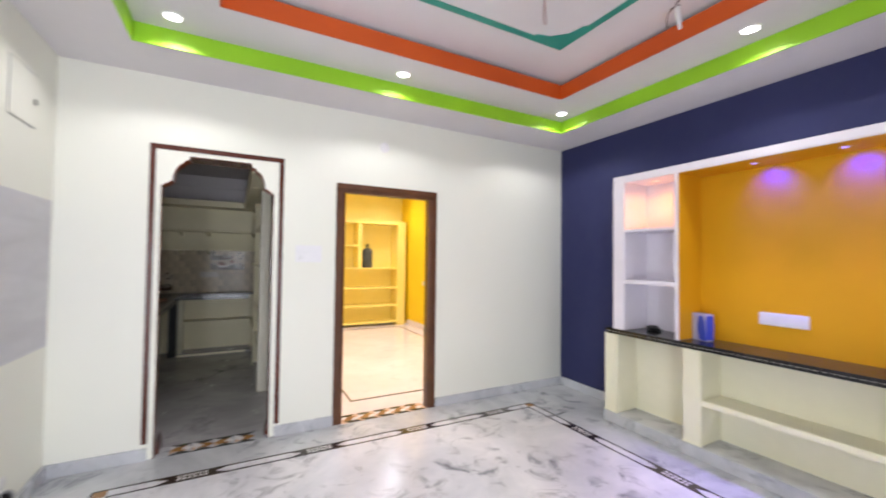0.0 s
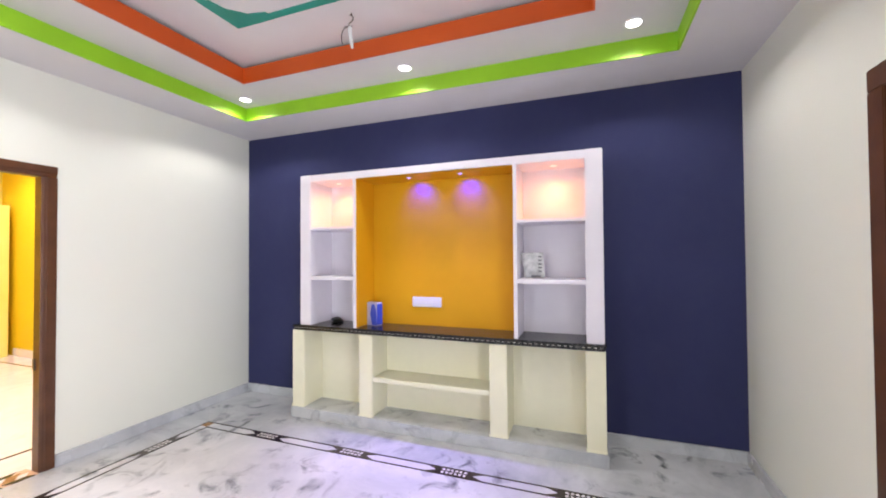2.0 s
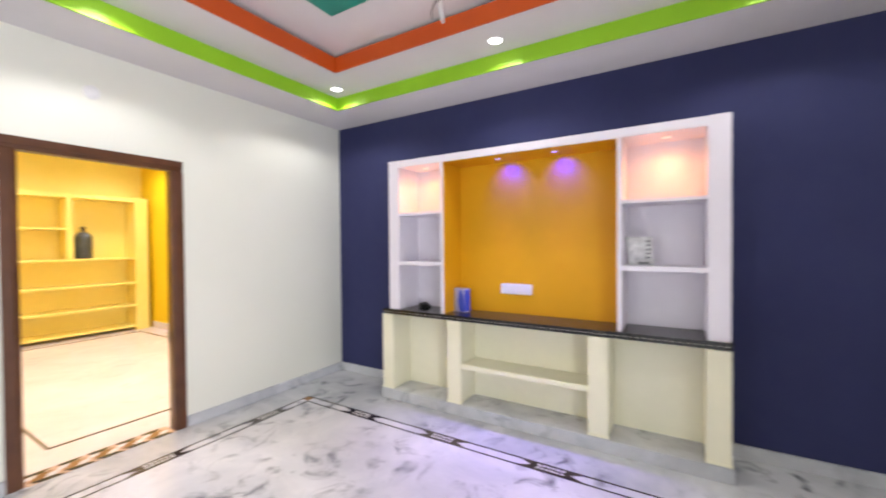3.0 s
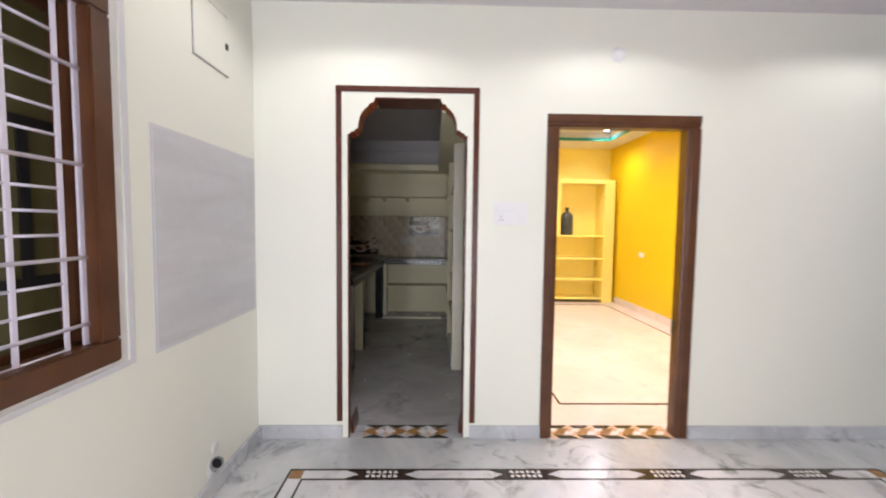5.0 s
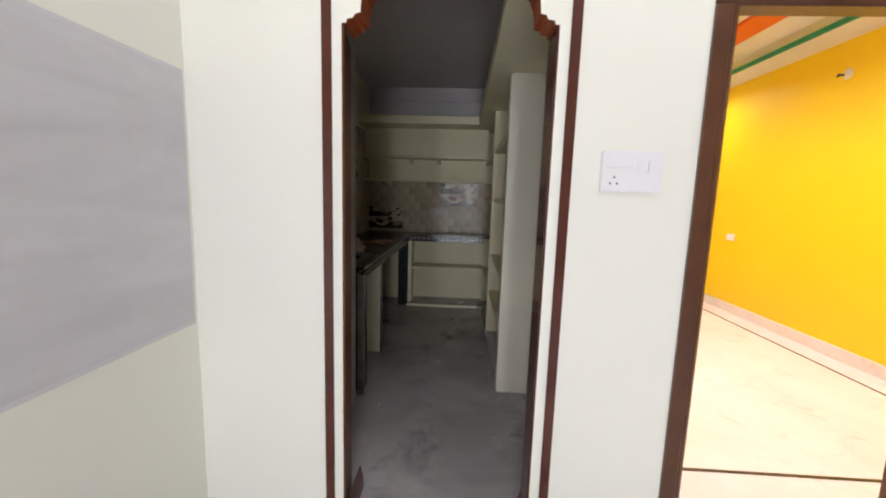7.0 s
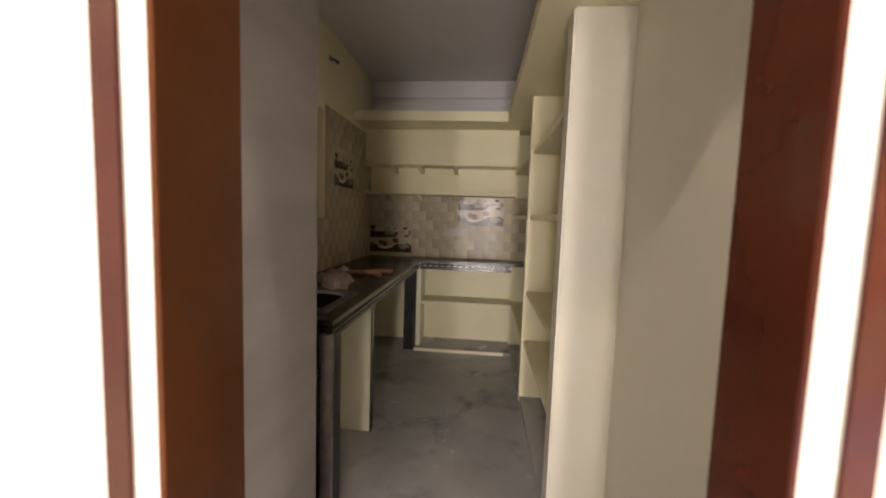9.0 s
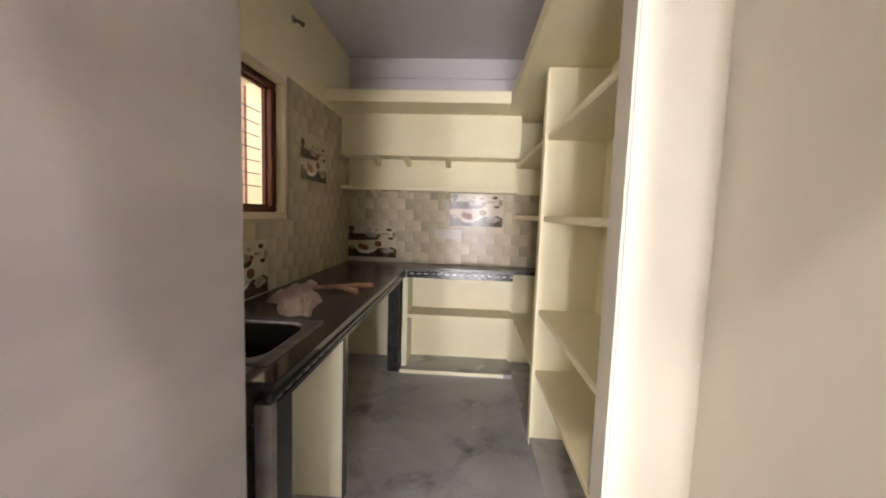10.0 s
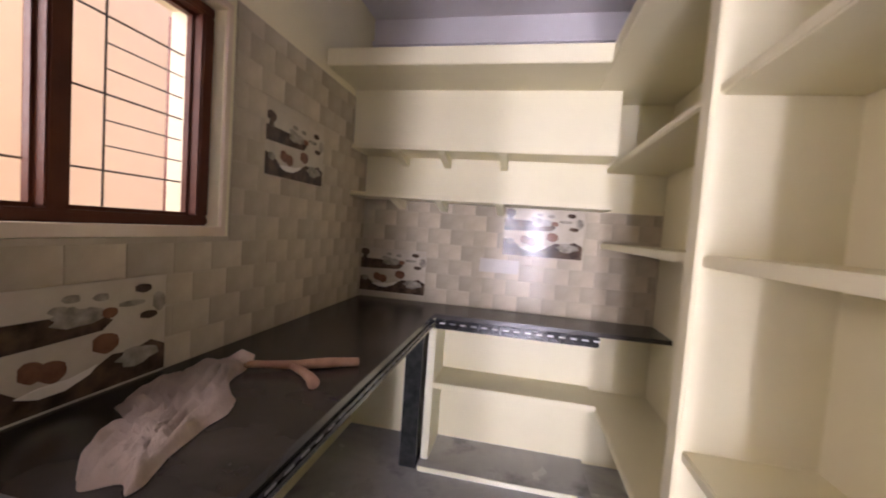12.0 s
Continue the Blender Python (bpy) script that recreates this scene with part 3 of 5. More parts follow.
gate = thing("entrance_grille", "dark iron grille gate across the main doorway", "gate", (0.82, -0.56, 0))
under("gate_post", boxes((0.74, 0.80, -0.59, -0.55, 0.0, 2.085)), IRON, gate, bevel=0.004)
for k in range(9):
    under("gate_bar", boxes((0.267, 1.573, -0.575, -0.557, 0.2 + k * 0.225, 0.222 + k * 0.225)), IRON, gate)

# ---- thresholds of cut stone ----
def threshold(name, x0, x1, y0, y1, warm):
    th = thing(name, "mosaic threshold of cut black, ochre and white stone", "threshold", ((x0 + x1) / 2, (y0 + y1) / 2, 0), kind="structure")
    bm = boxes((x0, x1, y0, y1, 0.0, 0.003))
    under("bed", bm, PEACHST if warm else GREYM, th)
    n = 5 if warm else 4
    inset = 0.02 if warm else 0.085
    w = (x1 - x0 - 2 * inset) / n
    h = (y1 - y0)
    ym = (y0 + y1) / 2
    if warm:
        for i in range(n):
            a = x0 + inset + i * w
            for pts, m in (([(a, y1), (a + w * 0.82, y1), (a + w * 0.55, y1 - h * 0.22), (a + w * 0.1, y1 - h * 0.22)], BLACKST),
                           ([(a + w * 0.25, y0), (a + w * 0.98, y0), (a + w * 0.75, y0 + h * 0.2), (a + w * 0.05, y0 + h * 0.2)], BLACKST),
                           ([(a, y0 + h * 0.25), (a + w * 0.42, y0 + h * 0.25), (a + w * 0.62, ym), (a + w * 0.2, ym)], OCHRE),
                           ([(a + w * 0.25, ym + 0.004), (a + w * 0.64, ym + 0.004), (a + w * 0.84, y1 - h * 0.26), (a + w * 0.4, y1 - h * 0.26)], OCHRE),
                           ([(a + w * 0.48, y0 + h * 0.24), (a + w * 0.66, ym), (a + w * 1.0, ym), (a + w * 0.8, y0 + h * 0.24)], PALEST),
                           ([(a + w * 0.02, y1 - h * 0.26), (a + w * 0.34, y1 - h * 0.26), (a + w * 0.18, ym + 0.004), (a - w * 0.1, ym + 0.004)], PALEST)):
                under("stone", prisms(pts, "z", 0.0, 0.006), m, th)
        return th
    for i in range(n):
        a = x0 + inset + i * w
        c = a + w / 2
        q, e = w / 4, 0.002
        for pts, m in (([(a + e, y1), (a + w - e, y1), (c, y1 - h * 0.26)], BLACKST), ([(a + e, y0), (a + w - e, y0), (c, y0 + h * 0.26)], BLACKST),
                       ([(a, ym), (a + q, ym + h * 0.22), (c - e, ym), (a + q, ym - h * 0.22)], PALEST if i % 2 else OCHRE),
                       ([(c + e, ym), (c + q, ym + h * 0.22), (a + w - e, ym), (c + q, ym - h * 0.22)], OCHRE if i % 2 else PALEST),
                       ([(c, ym + e), (c - q, ym + h * 0.24), (c, y1 - h * 0.28), (c + q, ym + h * 0.24)], OCHRE),
                       ([(c, ym - e), (c - q, ym - h * 0.24), (c, y0 + h * 0.28), (c + q, ym - h * 0.24)], OCHRE),
                       ([(a, ym + e * 2), (a + q * 0.9, ym + h * 0.25), (a, y1 - h * 0.06)], PALEST), ([(a, ym - e * 2), (a + q * 0.9, ym - h * 0.25), (a, y0 + h * 0.06)], PEACHST)):
            under("stone", prisms(pts, "z", 0.0, 0.006), m, th)
    return th


threshold("threshold_kitchen", 0.546, 1.291, 4.09, 4.25, False)
threshold("threshold_bedroom", 1.892, 2.722, 4.085, 4.25, True)

# ---- inlaid border of the living room floor ----
IX0, IX1, IY0, IY1, IW = 0.285, 3.735, -0.155, 3.755, 0.098
structure("floor_centre", boxes((IX0 + IW, IX1 - IW, IY0 + IW, IY1 - IW, 0.0, 0.002)), MARBLE, "white polished marble floor with grey veins", "floor")
structure("floor_margin", rings(IX0, IX1, IY0, IY1, IX0 + IW, IX1 - IW, IY0 + IW, IY1 - IW, 0.0, 0.002), MARBLE, "white marble band between inlay lines", "floor")
border = thing("floor_border", "dark stone inlay border set in the marble floor", "floor inlay", (0, 0, 0), kind="structure")
LW = 0.012
for a, b, c, d in ((IX0, IX1, IY1 - LW, IY1), (IX0 + IW - LW, IX1 - IW + LW, IY1 - IW, IY1 - IW + LW), (IX1 - LW, IX1, IY0, IY1 - LW), (IX1 - IW, IX1 - IW + LW, IY0 + IW, IY1 - IW),
                   (IX0, IX0 + LW, IY0, IY1 - LW), (IX0 + IW - LW, IX0 + IW, IY0 + IW, IY1 - IW), (IX0 + LW, IX1 - LW, IY0, IY0 + LW), (IX0 + IW, IX1 - IW, IY0 + IW - LW, IY0 + IW)):
    part("inlay_strip", boxes((a, b, c, d, 0.0, 0.0045)), DARKST, border)
for cx, cy in ((IX0 + IW / 2, IY1 - IW / 2), (IX1 - IW / 2, IY1 - IW / 2), (IX1 - IW / 2, IY0 + IW / 2), (IX0 + IW / 2, IY0 + IW / 2)):
    h = IW / 2 - LW - 0.002
    part("corner_tile", boxes((cx - h, cx + h, cy - h, cy + h, 0.0, 0.004)), OCHRE, border, "ochre stone corner tile")
mo_h = IW / 2 - LW + 0.001
motif_me = finish(prisms([(-0.205, -mo_h), (0.205, -mo_h), (0.125, 0), (0.205, mo_h), (-0.205, mo_h), (-0.125, 0)], "z", 0.0, 0.0045), "inlay_motif", DARKST)
chip = bmesh.new()
for sx, sy in ((-1, 1), (1, 1), (-1, -1), (1, -1)):
    prism(chip, [(sx * 0.004, sy * 0.004), (sx * 0.027, sy * 0.012), (sx * 0.027, sy * 0.022), (sx * 0.018, sy * 0.030), (sx * 0.008, sy * 0.026)], "z", 0.0045, 0.0062)
chip_me = finish(chip, "inlay_chip", PALEST)


def motif(x, y, turn):
    ob = new("inlay_motif", motif_me)
    ob.parent = border
    ob.matrix_basis = pose(x, y, 0, 0, 0, turn)
    for k in (-0.062, 0.0, 0.062):
        c = new("inlay_chip", chip_me)
        c.parent = ob
        c.location = (k, 0, 0)


for i in range(4):
    motif(0.813 + 0.817 * i, IY1 - IW / 2, 0)
    motif(0.813 + 0.817 * i, IY0 + IW / 2, 0)
for i in range(4):
    motif(IX1 - IW / 2, 3.03 - 0.812 * i, 90)
    motif(IX0 + IW / 2, 3.03 - 0.812 * i, 90)
bline = thing("bedroom_border", "thin dark stone line set in the bedroom floor", "floor inlay", (0, 0, 0), kind="structure")
for a, b, c, d in ((2.1, 4.225, 4.585, 4.605), (4.208, 4.225, 4.605, 8.595), (2.1, 4.208, 8.578, 8.595), (2.1, 2.117, 4.605, 8.578)):
    part("inlay_strip", boxes((a, b, c, d, 0.0, 0.004)), DARKST, bline)


# ---- ceiling lights and hooks ----
def downlight(x, y, z, r, lens, label, name="downlight"):
    d = thing(name, label, "ceiling light", (x, y, z), "recessed downlights")
    part("rim", lathes([(r * 0.78, -0.001), (r * 0.82, -0.006), (r, -0.005), (r * 1.04, 0.0)], 24), PLASTIC, d)
    part("lens", lathes([(r * 0.78, -0.004), (r * 0.78, -0.001)], 24), lens, d, "lit lens")
    return d


for px, py in DOWNLIGHTS:
    downlight(px, py, Z2, 0.055, LENS, "lit round white recessed downlight in the ceiling tray")
for px, py in BED_LIGHTS:
    downlight(px, py, BZ2 + 0.05, 0.06, LENS, "lit round recessed downlight, one fitting repeated to light the bedroom")


def hook(x, y):
    h = thing("ceiling_hook", "bare wire fan hook with a hanging connector", "ceiling hook", (x, y, Z3))
    pts = [(0, 0.0, 0.0), (0, 0.004, -0.012)] + [(0, -0.012 + 0.026 * math.cos(a), -0.038 + 0.026 * math.sin(a)) for a in (1.6, 0.9, 0.2, -0.5, -1.2, -1.8)] + [(0, -0.014, -0.085)]
    part("hook_wire", tube([(x, -y, z) for x, y, z in pts], 0.004, 6), IRON, h, smooth=True)
    part("cross_wire", tube([(0, -0.005, -0.088), (0, 0.02, -0.086), (0, 0.05, -0.083)], 0.004, 6), IRON, h, smooth=True)
    part("loop_wire", tube([(0.004, 0.045, -0.084), (0.005, 0.068, -0.10), (0.006, 0.079, -0.13), (0.006, 0.078, -0.165), (0.005, 0.07, -0.185)], 0.003, 6), BLACKPL, h, "black wire", smooth=True)
    part("connector", tube([(0, 0.010, -0.088), (0.0, 0.010, -0.12), (0.002, 0.004, -0.17), (0.004, -0.004, -0.228)], [0.010, 0.014, 0.013, 0.010], 8), PLASTIC, h, "white plastic connector", smooth=True)
    return h


hook(3.30, 1.955)
wl = thing("wire_loop", "thin pinkish wire loop hanging from the ceiling", "ceiling wire", (2.66, 2.39, Z3))
part("loop", tube([(0.0, 0.0, 0.0), (0.006, 0.002, -0.05), (0.012, 0.004, -0.10), (0.021, 0.006, -0.135), (0.012, 0.004, -0.157), (-0.006, -0.002, -0.157), (-0.014, -0.004, -0.135), (-0.007, -0.002, -0.10), (-0.003, 0.0, -0.05), (-0.002, 0.0, 0.0)], 0.0035, 6), WIRE, wl, smooth=True)

# ---- switches and fittings on the cream walls ----
sw = thing("switch_plate", "white modular switch plate on the cream wall", "switch", (1.58, 4.10, 1.49))
under("plate", boxes((1.475, 1.690, 4.088, 4.10, 1.422, 1.566)), PLASTIC, sw, bevel=0.004)
for k in range(2):
    under("rocker", boxes((1.60 + 0.038 * k, 1.634 + 0.038 * k, 4.083, 4.088, 1.495, 1.535)), PLASTIC, sw, bevel=0.0015)
# flat grey discs give the shade of the pin holes
for dx, dz in ((0, 0.016), (-0.012, -0.006), (0.012, -0.006)):
    under("socket_hole", lathes([(0.0045, 0), (0.0045, 0.0012)], 10, Matrix.Translation((1.522 + dx, 4.0882, 1.458 + dz)) @ pose(0, 0, 0, 90)), GREYPL, sw, "grey disc for a shaded socket hole")
under("seam", boxes((1.487, 1.678, 4.0865, 4.0885, 1.5065, 1.5085)), PATCHE, sw)
cap = thing("lamp_holder", "round white ceiling rose on the cream wall", "lamp holder", (2.25, 4.10, 2.506))
part("base", lathes([(0.046, 0.0), (0.046, 0.010), (0.040, 0.016)], 24, pose(0, 0, 0, 90)), PLASTIC, cap)
part("cap", lathes([(0.034, 0.014), (0.034, 0.02), (0.026, 0.026), (0.010, 0.029)], 24, pose(0, 0, 0, 90)), PLASTIC, cap, smooth=True)
fz = thing("fuse_box", "white square fuse box cover set in the wall", "fuse box", (X0, 3.64, 2.36))
under("cover", boxes((X0, X0 + 0.008, 3.487, 3.792, 2.212, 2.52)), WALL, fz, bevel=0.002)
# grey sheet showing past the cover, coloured as the shadow round it
under("shadow_gap", boxes((X0, X0 + 0.003, 3.481, 3.798, 2.205, 2.526)), GREYPL, fz)
under("latch", boxes((X0 + 0.008, X0 + 0.014, 3.762, 3.786, 2.345, 2.378)), BLACKPL, fz, "small black latch", bevel=0.002)
pw = thing("drain_pipe", "short grey plastic pipe stub from the wall", "pipe", (X0, 3.575, 0.135))
pipe_turn = pose(0.0, 0.0, 0.0, 0, 52, -42)
part("sleeve", lathes([(0.031, -0.03), (0.031, 0.07), (0.0255, 0.07), (0.0255, 0.03)], 20, pipe_turn), GREYPL, pw)
# black disc set in the sleeve as the shade of its bore
part("bore", lathes([(0.025, 0.045), (0.025, 0.047)], 20, pipe_turn), BORESHADE, pw, "black disc for the shaded pipe mouth")
part("putty_patch", lathes([(0.062, 0.0), (0.058, 0.004), (0.045, 0.009), (0.03, 0.011)], 14, pose(0, 0.0, 0.0, 0, 90, 0)), PATCHE, pw, "pale putty round the pipe")
part("putty_patch", lathes([(0.036, 0.0), (0.033, 0.004), (0.02, 0.008)], 10, pose(0, 0.015, 0.092, 0, 90, 0)), PATCHE, pw, "pale putty dab")

patch = thing("wall_patch", "grey cement patch with pale putty edge on the wall", "wall patch", (X0, 3.65, 1.35), kind="structure")
under("edge", prisms([(3.178, 0.868), (4.084, 0.862), (4.090, 1.815), (3.182, 1.812)], "x", X0, X0 + 0.002), PATCHS, patch)
under("sheet", prisms([(3.195, 0.884), (4.074, 0.876), (4.080, 1.802), (3.197, 1.798)], "x", X0, X0 + 0.004), PATCHM, patch)


# ---- barred window of the living room ----
win = thing("window_1", "brown wooden window with white iron grille and olive panes", "window", (X0, 2.38, 1.55), kind="structure")
fw = 0.085
a, b, c, d = WY0 + 0.04, WY1 - 0.04, WZ0 + 0.015, WZ1 - 0.03

for s in ((a, b, c, c + fw), (a, b, d - fw, d), (a, a + fw, c + fw, d - fw), (b - fw, b, c + fw, d - fw)):
    under("frame_bar", boxes((-0.15, X0 + 0.006, *s)), BROWN, win, bevel=0.006)
for s in ((a, b, c, c + 0.05), (a, b, d - 0.05, d), (a, a + 0.03, c + 0.05, d - 0.05), (b - 0.03, b, c + 0.05, d - 0.05)):
    under("frame_bar", boxes((-0.245, -0.151, *s)), BROWN, win)
for s in ((WY0, WY1, WZ0, c), (WY0, WY1, d, WZ1), (WY0, a, c, d), (b, WY1, c, d)):
    under("reveal", boxes((-0.26, X0 - 0.006, *s)), PATCHE, win)
for s in ((WY1, WY1 + 0.028, WZ0 - 0.02, WZ1 + 0.02), (WY0 - 0.028, WY0, WZ0 - 0.02, WZ1 + 0.02), (WY0, WY1, WZ0 - 0.02, WZ0), (WY0, WY1, WZ1, WZ1 + 0.02)):
    under("plaster_band", boxes((X0, X0 + 0.003, *s)), PATCHS, win, "grey unpainted plaster band")
gi0, gi1, gj0, gj1 = a + fw - 0.01, b - fw + 0.01, c + fw - 0.02, d - fw + 0.02
under("grille_bar", boxes((-0.098, -0.088, gi1 - 0.028, gi1, gj0, gj1)), GRILLE, win, bevel=0.002)
under("grille_bar", boxes((-0.098, -0.088, gi0, gi0 + 0.028, gj0, gj1)), GRILLE, win, bevel=0.002)
under("grille_bar", boxes((-0.098, -0.088, gi0, gi1, gj0, gj0 + 0.018)), GRILLE, win, bevel=0.002)
under("grille_bar", boxes((-0.098, -0.088, gi0, gi1, gj1 - 0.018, gj1)), GRILLE, win, bevel=0.002)
vs = [gi1 - 0.085 - 0.158 * k for k in range(7) if gi1 - 0.085 - 0.158 * k > gi0 + 0.02]
for v in vs:
    under("grille_bar", boxes((-0.097, -0.089, v - 0.009, v + 0.009, gj0, gj1)), GRILLE, win, bevel=0.002)
for hz in (1.06, 1.288, 1.60, 1.915):
    under("grille_rod", tube([(-0.088, gi0, hz), (-0.088, gi1, hz)], 0.0065, 8), GRILLE, win, smooth=True)
for v0, v1 in zip(vs[1:], vs):
    for hz in (0.99, 1.13, 1.21, 1.366, 1.441, 1.514, 1.68, 1.76, 1.838, 2.0):
        under("grille_rod", tube([(-0.094, v0, hz), (-0.094, v1, hz)], 0.005, 6), GRILLE, win, smooth=True)
for y0, y1 in ((a + 0.032, (a + b) / 2 - 0.005), ((a + b) / 2 + 0.005, b - 0.032)):
    for s in ((y0, y1, c + 0.052, c + 0.095), (y0, y1, d - 0.10, d - 0.052), (y0, y0 + 0.045, c + 0.095, d - 0.10), (y1 - 0.016, y1, c + 0.095, d - 0.10)):
        under("sash_bar", boxes((-0.242, -0.205, *s)), BROWN, win, bevel=0.003)
    under("pane", boxes((-0.226, -0.220, y0 + 0.03, y1 - 0.01, c + 0.09, d - 0.09)), OLIVE, win, "olive tinted glass pane")
    for s in ((y0 + 0.045, y1 - 0.016, 1.705, 1.745), (y0 + 0.045, y1 - 0.016, 1.195, 1.228), (y1 - 0.135, y1 - 0.10, 1.228, 1.705)):
        under("lead_bar", boxes((-0.219, -0.213, *s)), BLACKPL, win)

# ---- television wall unit ----
UX, UB = 4.10, 4.418
tv = thing("tv_unit", "built-in plaster wall unit with amber panel and niches", "wall unit", (4.3, 1.78, 0))
under("plinth", boxes((4.083, 4.5, 0.412, 3.146, 0.0, 0.092)), GREYM, tv, "grey marble plinth", bevel=0.004)
for y0, y1 in ((0.425, 0.556), (1.118, 1.256), (2.285, 2.418), (3.005, 3.138)):
    under("column", boxes((UX, 4.5, y0, y1, 0.092, 0.802)), CREAM, tv, bevel=0.006)
    under("column_foot", boxes((UX - 0.008, 4.13, y0 - 0.004, y1 + 0.004, 0.0925, 0.108)), CREAM, tv, bevel=0.004)
under("lower_shelf", boxes((UX + 0.012, 4.37, 1.256, 2.285, 0.394, 0.434)), CREAM, tv, bevel=0.005)
under("lower_back", boxes((4.37, 4.497, 0.556, 3.005, 0.092, 0.80)), CREAM, tv)
under("stile", boxes((UX, 4.5, 0.430, 0.550, 0.85, 2.232)), WHITE, tv, bevel=0.005)
under("stile", boxes((UX, 4.5, 2.930, 3.047, 0.85, 2.232)), WHITE, tv, bevel=0.005)
under("top_rail", boxes((UX + 0.001, 4.5, 0.550, 2.930, 2.168, 2.230)), WHITE, tv, bevel=0.004)
for y0, y1, yo in ((2.449, 2.478, 2.447), (1.034, 1.062, 1.064)):
    under("divider", boxes((UX, 4.5, y0, y1, 0.85, 2.168)), WHITE, tv, bevel=0.003)
under("cheek", boxes((UX + 0.012, UB, 2.446, 2.449, 0.852, 2.166)), AMBER, tv, "amber painted cheek")
under("cheek", boxes((UX + 0.012, UB, 1.062, 1.065, 0.852, 2.166)), AMBER, tv, "amber painted cheek")
under("canopy", boxes((UX + 0.012, UB, 1.065, 2.446, 2.163, 2.167)), AMBER, tv, "amber painted canopy")
under("amber_panel", boxes((UB, 4.498, 1.062, 2.449, 0.85, 2.167)), AMBER, tv, "amber yellow back panel")
for y0, y1 in ((0.550, 1.034), (2.478, 2.930)):
    under("niche_back", boxes((UB + 0.004, 4.498, y0, y1, 0.85, 2.168)), WHITE, tv)
    for z0, z1 in ((1.722, 1.747), (1.266, 1.298)):
        under("niche_shelf", boxes((UX + 0.004, UB + 0.004, y0, y1, z0, z1)), WHITE, tv, bevel=0.003)
top = thing("tv_countertop", "black granite countertop with a notched double edge", "countertop", (4.3, 1.78, 0.8))
under("slab", boxes((4.078, 4.5, 0.418, 3.118, 0.828, 0.85)), GRANITE, top, bevel=0.005)
under("lower_slab", boxes((4.086, 4.5, 0.424, 3.112, 0.803, 0.824)), GRANITE, top, bevel=0.005)
for k in range(66):
    yy = 0.44 + k * 0.0405
    under("edge_chip", boxes((4.0825, 4.086, yy, yy + 0.024, 0.8242, 0.8276)), DIMIVORY, top)
for py in (1.99, 1.524):
    s = thing("violet_spotlight", "small lit violet recessed spotlight in the canopy", "spotlight", (4.235, py, 2.163), "violet spotlights")
    part("rim", lathes([(0.015, 0.0), (0.017, -0.005), (0.022, -0.005), (0.024, 0.0)], 20), PLASTIC, s)
    part("lens", lathes([(0.015, -0.003), (0.015, -0.001)], 20), LENSV, s, "lit violet lens")
for py in (2.729, 0.775):
    s = thing("niche_spotlight", "small lit pinkish spotlight above the niche", "spotlight", (4.26, py, 2.168), "niche spotlights")
    part("rim", lathes([(0.022, 0.0), (0.024, -0.005), (0.031, -0.005), (0.033, 0.0)], 20), PLASTIC, s)
    part("lens", lathes([(0.022, -0.003), (0.022, -0.001)], 20), LENSP, s, "lit pinkish lens")
sk = thing("socket_plate", "white modular socket plate on the amber panel", "socket", (UB, 1.9, 1.06))
under("plate", boxes((UB - 0.012, UB, 1.762, 2.044, 1.018, 1.108)), PLASTIC, sk, bevel=0.004)
for k in range(4):
    under("module", boxes((UB - 0.015, UB - 0.012, 1.782 + k * 0.062, 1.838 + k * 0.062, 1.032, 1.094)), PLASTIC, sk, bevel=0.001)
bx = thing("card_box", "small lilac and blue printed carton on the countertop", "carton", (4.30, 2.375, 0.85))
part("carton", boxes((-0.035, 0.035, -0.062, 0.062, 0, 0.208)), LILACCARD, bx, bevel=0.002)
part("blue_print", prisms([(-0.062, 0.004), (-0.005, 0.004), (0.02, 0.10), (0.0, 0.19), (-0.03, 0.195), (-0.052, 0.14)], "x", -0.0375, -0.0352), BLUE, bx, "blue swoosh print")
part("side_print", boxes((-0.0352, 0.0352, -0.0642, -0.0622, 0.01, 0.195)), BLUE, bx, "blue printed side")
# flat dark patch on the closed top, coloured as a shaded slot
part("opening", boxes((-0.022, 0.022, -0.035, 0.035, 0.2082, 0.2096)), GREYPRINT, bx, "dark patch for the shaded top slot")
bx.rotation_euler = (0, 0, radians(-14))
bk = thing("black_cap", "small crumpled black plastic thing on the countertop", "plastic cap", (4.33, 2.80, 0.85))
cb = bmesh.new()
bmesh.ops.create_icosphere(cb, subdivisions=3, radius=0.045)
for v in cb.verts:
    v.co *= 1 + 0.45 * noise.noise(v.co * 28)
    v.co.z = max(0.0, v.co.z * 0.62 + 0.022)
    v.co.y *= 1.25
part("cap_shell", cb, BLACKPL, bk, smooth=True)
pk = thing("plastic_packet", "crumpled clear and white printed plastic packet on a shelf", "packet", (4.27, 0.925, 1.298))
pb = bmesh.new()
nu, nv = 10, 14
grid = {}
for side in (0, 1):
    for i in range(nu + 1):
        for j in range(nv + 1):
            u, w = i / nu, j / nv
            puff = math.sin(math.pi * u) * math.sin(math.pi * min(1, w * 1.02)) * (0.034 * (1.2 - w))
            p = Vector(((-1 if side else 1) * puff, (u - 0.5) * (0.145 + 0.03 * w) + 0.02 * w, w * 0.20))
            k = noise.noise(p * 22 + Vector((side * 3, 0, 0)))
            grid[side, i, j] = pb.verts.new(p + Vector((0.012 * k, 0.010 * noise.noise(p * 17), 0)) if w > 0.02 else p)
    for i in range(nu):
        for j in range(nv):
            pb.faces.new((grid[side, i, j], grid[side, i + 1, j], grid[side, i + 1, j + 1], grid[side, i, j + 1]))
part("bag", pb, FILM, pk)
